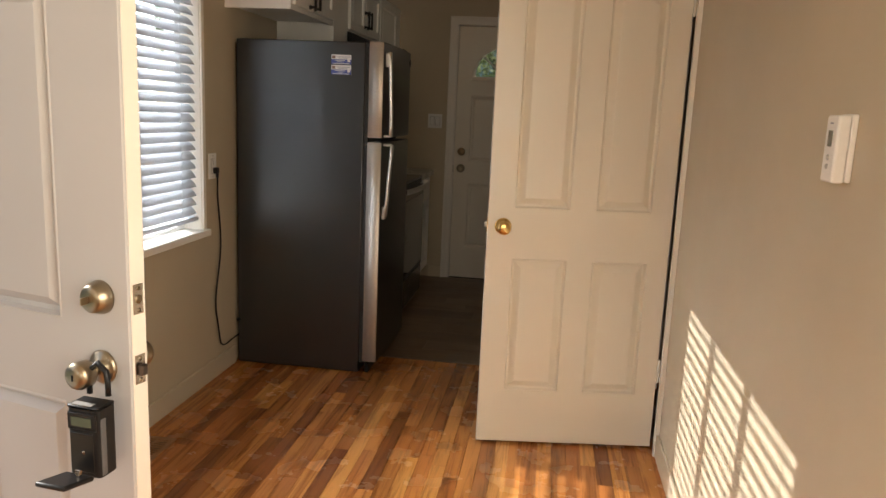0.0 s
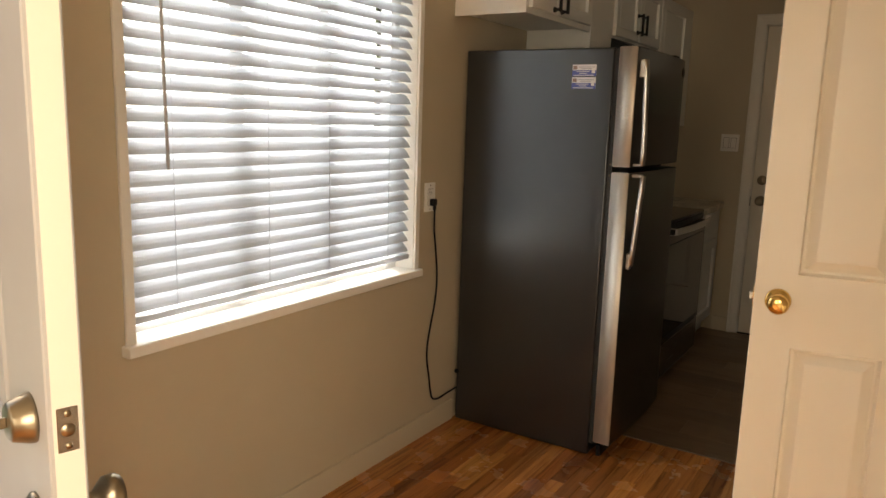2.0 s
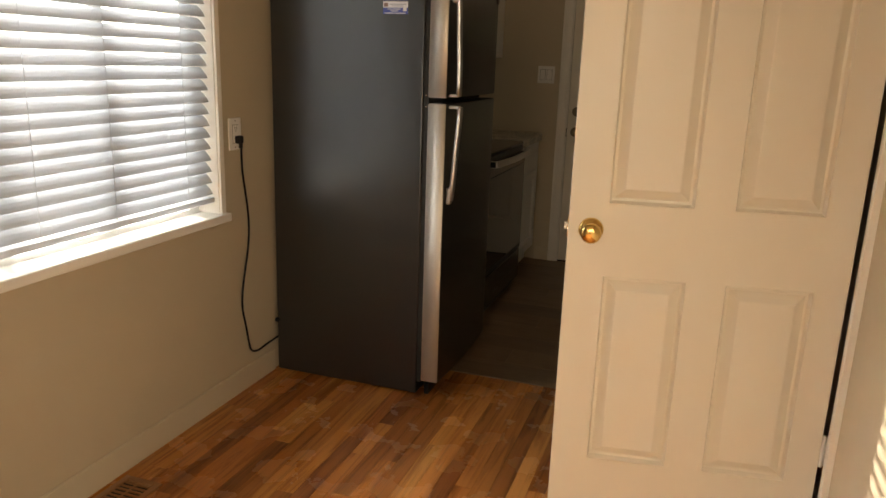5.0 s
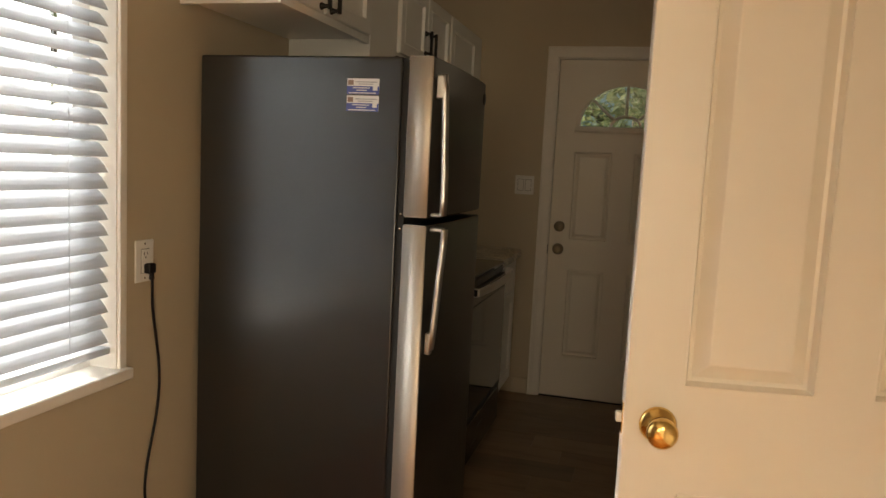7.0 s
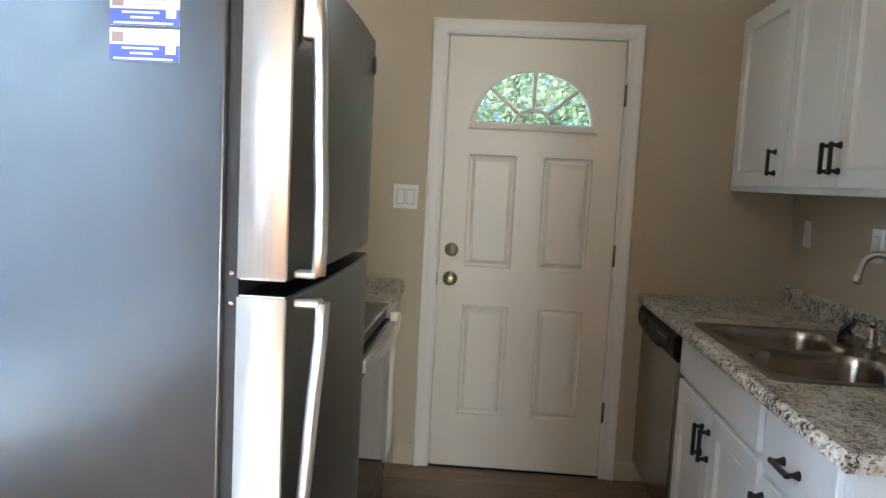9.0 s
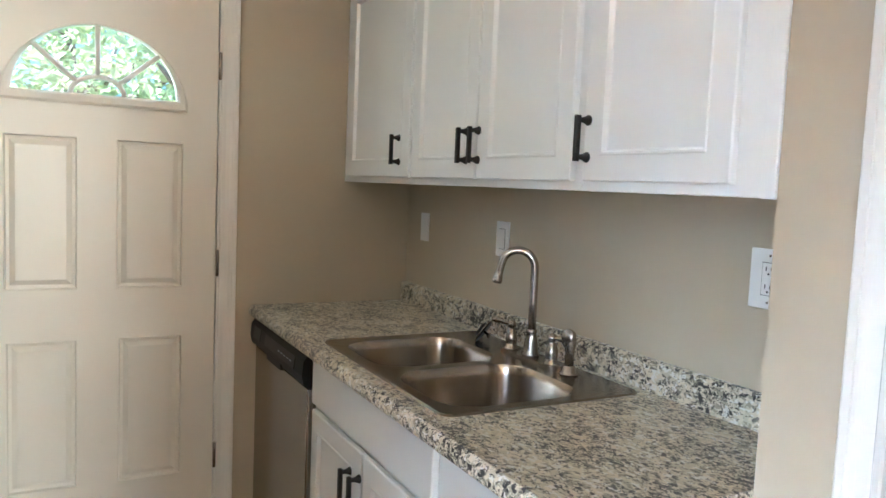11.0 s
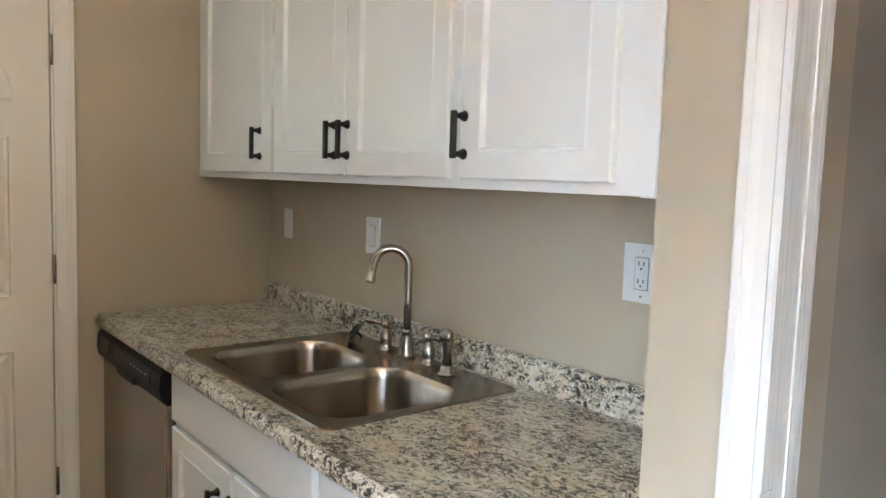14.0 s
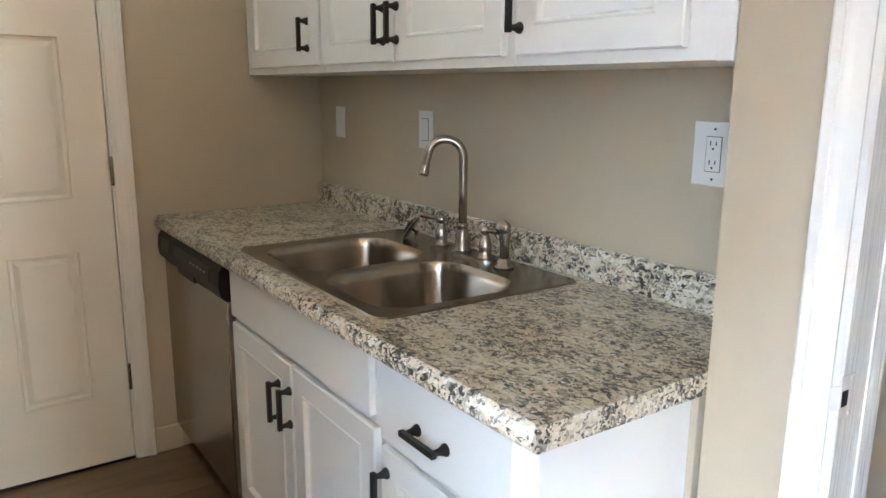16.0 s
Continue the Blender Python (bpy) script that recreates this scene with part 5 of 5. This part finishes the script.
def tree(x, y, h, spread, leaves, seed, low=0.35):
    rng = random.Random(seed)
    t = thing("tree", (x, y, -0.35), "leafy green tree in the yard, two added unseen as sun screens", "tree", "trees in the yard")
    bm = bmesh.new()
    add_tube(bm, [(x, y, -0.4), (x + 0.05, y, h * 0.3), (x - 0.05, y + 0.1, h * 0.6), (x, y, h * 0.9)], [0.16, 0.12, 0.08, 0.02], 9)
    tips = []
    for k in range(11):
        a = rng.uniform(0, 6.28)
        z = h * rng.uniform(0.25, 0.7)
        r = spread * rng.uniform(0.5, 1.0)
        e = Vector((x + r * math.cos(a), y + r * math.sin(a), z + h * rng.uniform(0.05, 0.25)))
        add_tube(bm, [(x, y, z), ((x + e.x) / 2, (y + e.y) / 2, z + 0.4), e], [0.05, 0.035, 0.012], 6)
        tips += [e, Vector(((x + e.x) / 2, (y + e.y) / 2, z + 0.5))]
    part("trunk", bm, BARK, t)
    verts, faces = [], []
    for k in range(leaves):
        c = rng.choice(tips) + Vector((rng.gauss(0, 0.55), rng.gauss(0, 0.55), rng.gauss(0, 0.5)))
        if c.z < low:
            continue
        q = Euler((rng.uniform(-1, 1), rng.uniform(-1, 1), rng.uniform(0, 6.28))).to_matrix()
        s = rng.uniform(0.05, 0.11)
        i = len(verts)
        for u, v, w in ((-0.5, 0, 0), (0, -0.28, 0.06), (0.55, 0, 0), (0, 0.28, 0.06)):
            verts.append(c - ROOT[t.name] + q @ Vector((u * s, v * s, w * s)))
        faces.append((i, i + 1, i + 2, i + 3))
    me = bpy.data.meshes.new("crown")
    me.from_pydata(verts, [], faces)
    me.materials.append(LEAF)
    o = new("crown", me)
    o.parent = t
    ROOT[o.name] = ROOT[t.name]


tree(0.9, 10.4, 4.6, 2.1, 12000, 3)
tree(-1.9, 10.9, 4.8, 2.2, 12000, 4)
tree(-0.4, 13.2, 5.2, 2.4, 9000, 5)
tree(-11.0, 9.0, 5.0, 2.4, 3500, 6)
# Next two trees are out of view, added to keep sun off the fanlight
tree(-4.8, 7.3, 6.5, 1.9, 24000, 12, 1.5)
tree(-7.6, 8.5, 8.5, 2.2, 16000, 21, 3.0)
tree(-14.0, 14.0, 6.0, 2.8, 3500, 7)
tree(-13.0, 11.0, 4.5, 2.2, 3000, 8)


def house(x0, y0, x1, y1, eaves, ridge, colour, label, front):
    """A neighbouring house: siding boards, gable roof, and windows on the side that faces the yard."""
    h = thing("house", ((x0 + x1) / 2, (y0 + y1) / 2, -0.35), label, "house", "neighbouring houses")
    siding = painted("house_siding", colour, 0.7, 0.3, 0.06, 0.001, 30)
    bm = box(x0, y0, -0.35, x1, y1, eaves)
    z = -0.2
    while z < eaves - 0.05:
        add_box(bm, x0 - 0.012, y0 - 0.012, z, x1 + 0.012, y1 + 0.012, z + 0.135)
        z += 0.15
    part("wall", bm, siding, h)
    shingle = painted("roof_shingle", (0.07, 0.065, 0.06), 0.9, 0.6, 0.2, 0.004, 25)
    if front == "x":
        mid = (x0 + x1) / 2
        roof = prism([(x0 - 0.4, eaves), (mid, ridge), (x1 + 0.4, eaves), (x1 + 0.4, eaves + 0.12), (mid, ridge + 0.14), (x0 - 0.4, eaves + 0.12)], "y", y0 - 0.3, y1 + 0.3)
    else:
        mid = (y0 + y1) / 2
        roof = prism([(y0 - 0.4, eaves), (mid, ridge), (y1 + 0.4, eaves), (y1 + 0.4, eaves + 0.12), (mid, ridge + 0.14), (y0 - 0.4, eaves + 0.12)], "x", x0 - 0.3, x1 + 0.3)
    part("roof", roof, shingle, h)
    for k in (0.2, 0.5, 0.8):
        if front == "x":
            c = y0 + (y1 - y0) * k
            w = part("window", box(x1 + 0.012, c - 0.6, 0.8, x1 + 0.05, c + 0.6, 2.1, bevel=0.004), VINYL, h)
            part("pane", box(x1 + 0.05, c - 0.53, 0.87, x1 + 0.054, c + 0.53, 2.03), BGLASS, w)
        else:
            c = x0 + (x1 - x0) * k
            w = part("window", box(c - 0.6, y0 - 0.05, 0.8, c + 0.6, y0 - 0.012, 2.1, bevel=0.004), VINYL, h)
            part("pane", box(c - 0.53, y0 - 0.054, 0.87, c + 0.53, y0 - 0.05, 2.03), BGLASS, w)


house(-22.0, -8.0, -15.5, 7.0, 3.0, 5.0, (0.42, 0.46, 0.50), "pale grey sided house across the yard", "x")
# Added house: its blue siding stands in for sky patches between the leaves
house(-6.0, 17.0, 6.0, 24.0, 3.2, 5.6, (0.30, 0.42, 0.48), "blue-grey house added behind the trees in place of blue sky", "y")

# ---- floor boards ----
def boards(name, x0, x1, y0, y1, width, along, lengths, gap, thick, material, label, near):
    """Boards in random lengths; those within 'near' are pieces of their own, the rest one sheet."""
    rng = random.Random(11)
    holder = tagged(new(name), label, "floor", kind="structure")
    meshes = {}
    rest_v, rest_f = [], []
    a0, a1, c0, c1 = (y0, y1, x0, x1) if along == "y" else (x0, x1, y0, y1)
    c = c0
    row = 0
    while c < c1 - 1e-4:
        w = min(width, c1 - c)
        a = a0 - rng.uniform(0, lengths[1])
        while a < a1 - 1e-4:
            ln = rng.choice([lengths[0] + (lengths[1] - lengths[0]) * k / 7 for k in range(8)])
            s, e = max(a, a0), min(a + ln, a1)
            a += ln
            if e - s < 0.02:
                continue
            key = (round(w, 4), round(e - s, 3))
            hx, hy = ((w - gap) / 2, (e - s - gap) / 2)
            if along != "y":
                hx, hy = hy, hx
            cx, cy = (c + w / 2, (s + e) / 2) if along == "y" else ((s + e) / 2, c + w / 2)
            b = 0.0008
            vs = [(-hx, -hy, -thick), (hx, -hy, -thick), (hx, hy, -thick), (-hx, hy, -thick), (-hx, -hy, -b), (hx, -hy, -b), (hx, hy, -b), (-hx, hy, -b), (-hx + b, -hy + b, 0), (hx - b, -hy + b, 0), (hx - b, hy - b, 0), (-hx + b, hy - b, 0)]
            fs = [(8, 9, 10, 11)] + [(p, (p + 1) % 4, (p + 1) % 4 + 4, p + 4) for p in range(4)] + [(p + 4, (p + 1) % 4 + 4, (p + 1) % 4 + 8, p + 8) for p in range(4)]
            if near[0] < cx < near[1] and near[2] < cy < near[3]:
                if key not in meshes:
                    me = bpy.data.meshes.new("board")
                    me.from_pydata(vs, [], fs)
                    me.materials.append(material)
                    meshes[key] = me
                o = new("board", meshes[key])
                o.location = (cx, cy, rng.uniform(-0.0004, 0.0002))
                o.parent = holder
            else:
                i = len(rest_v)
                rest_v += [(x + cx, y + cy, z) for x, y, z in vs]
                rest_f += [tuple(i + q for q in f) for f in fs]
        c += w
        row += 1
    if rest_v:
        me = bpy.data.meshes.new("boards")
        me.from_pydata(rest_v, [], rest_f)
        me.materials.append(material)
        o = new("boards", me)
        o.parent = holder
        o["kind"] = "stuff"


boards("floor", XL, XR, -2.6, 3.918, 0.0585, "y", (0.24, 1.1), 0.0006, 0.012, OAK, "worn oak strip floor in mixed brown tones", (-1.7, 0.6, 2.0, 3.95))
boards("floor_kitchen", XL, XK, 3.932, YK, 0.178, "x", (0.6, 1.22), 0.001, 0.012, LVP, "grey-brown vinyl plank kitchen floor", (-2, 2, 3, 7))
boards("floor_side_room", XR, 2.0, 2.3, YJ - 0.12, 0.0585, "y", (0.3, 0.9), 0.0007, 0.012, OAK, "oak strip floor of the side room", (9, 9, 9, 9))
setting("floor_trim", box(XL, 3.918, -0.012, XR, 3.932, 0.003, bevel=0.002), mat("transition_strip", (0.18, 0.12, 0.075), 0.4), "flat strip between oak and vinyl floors", "trim")
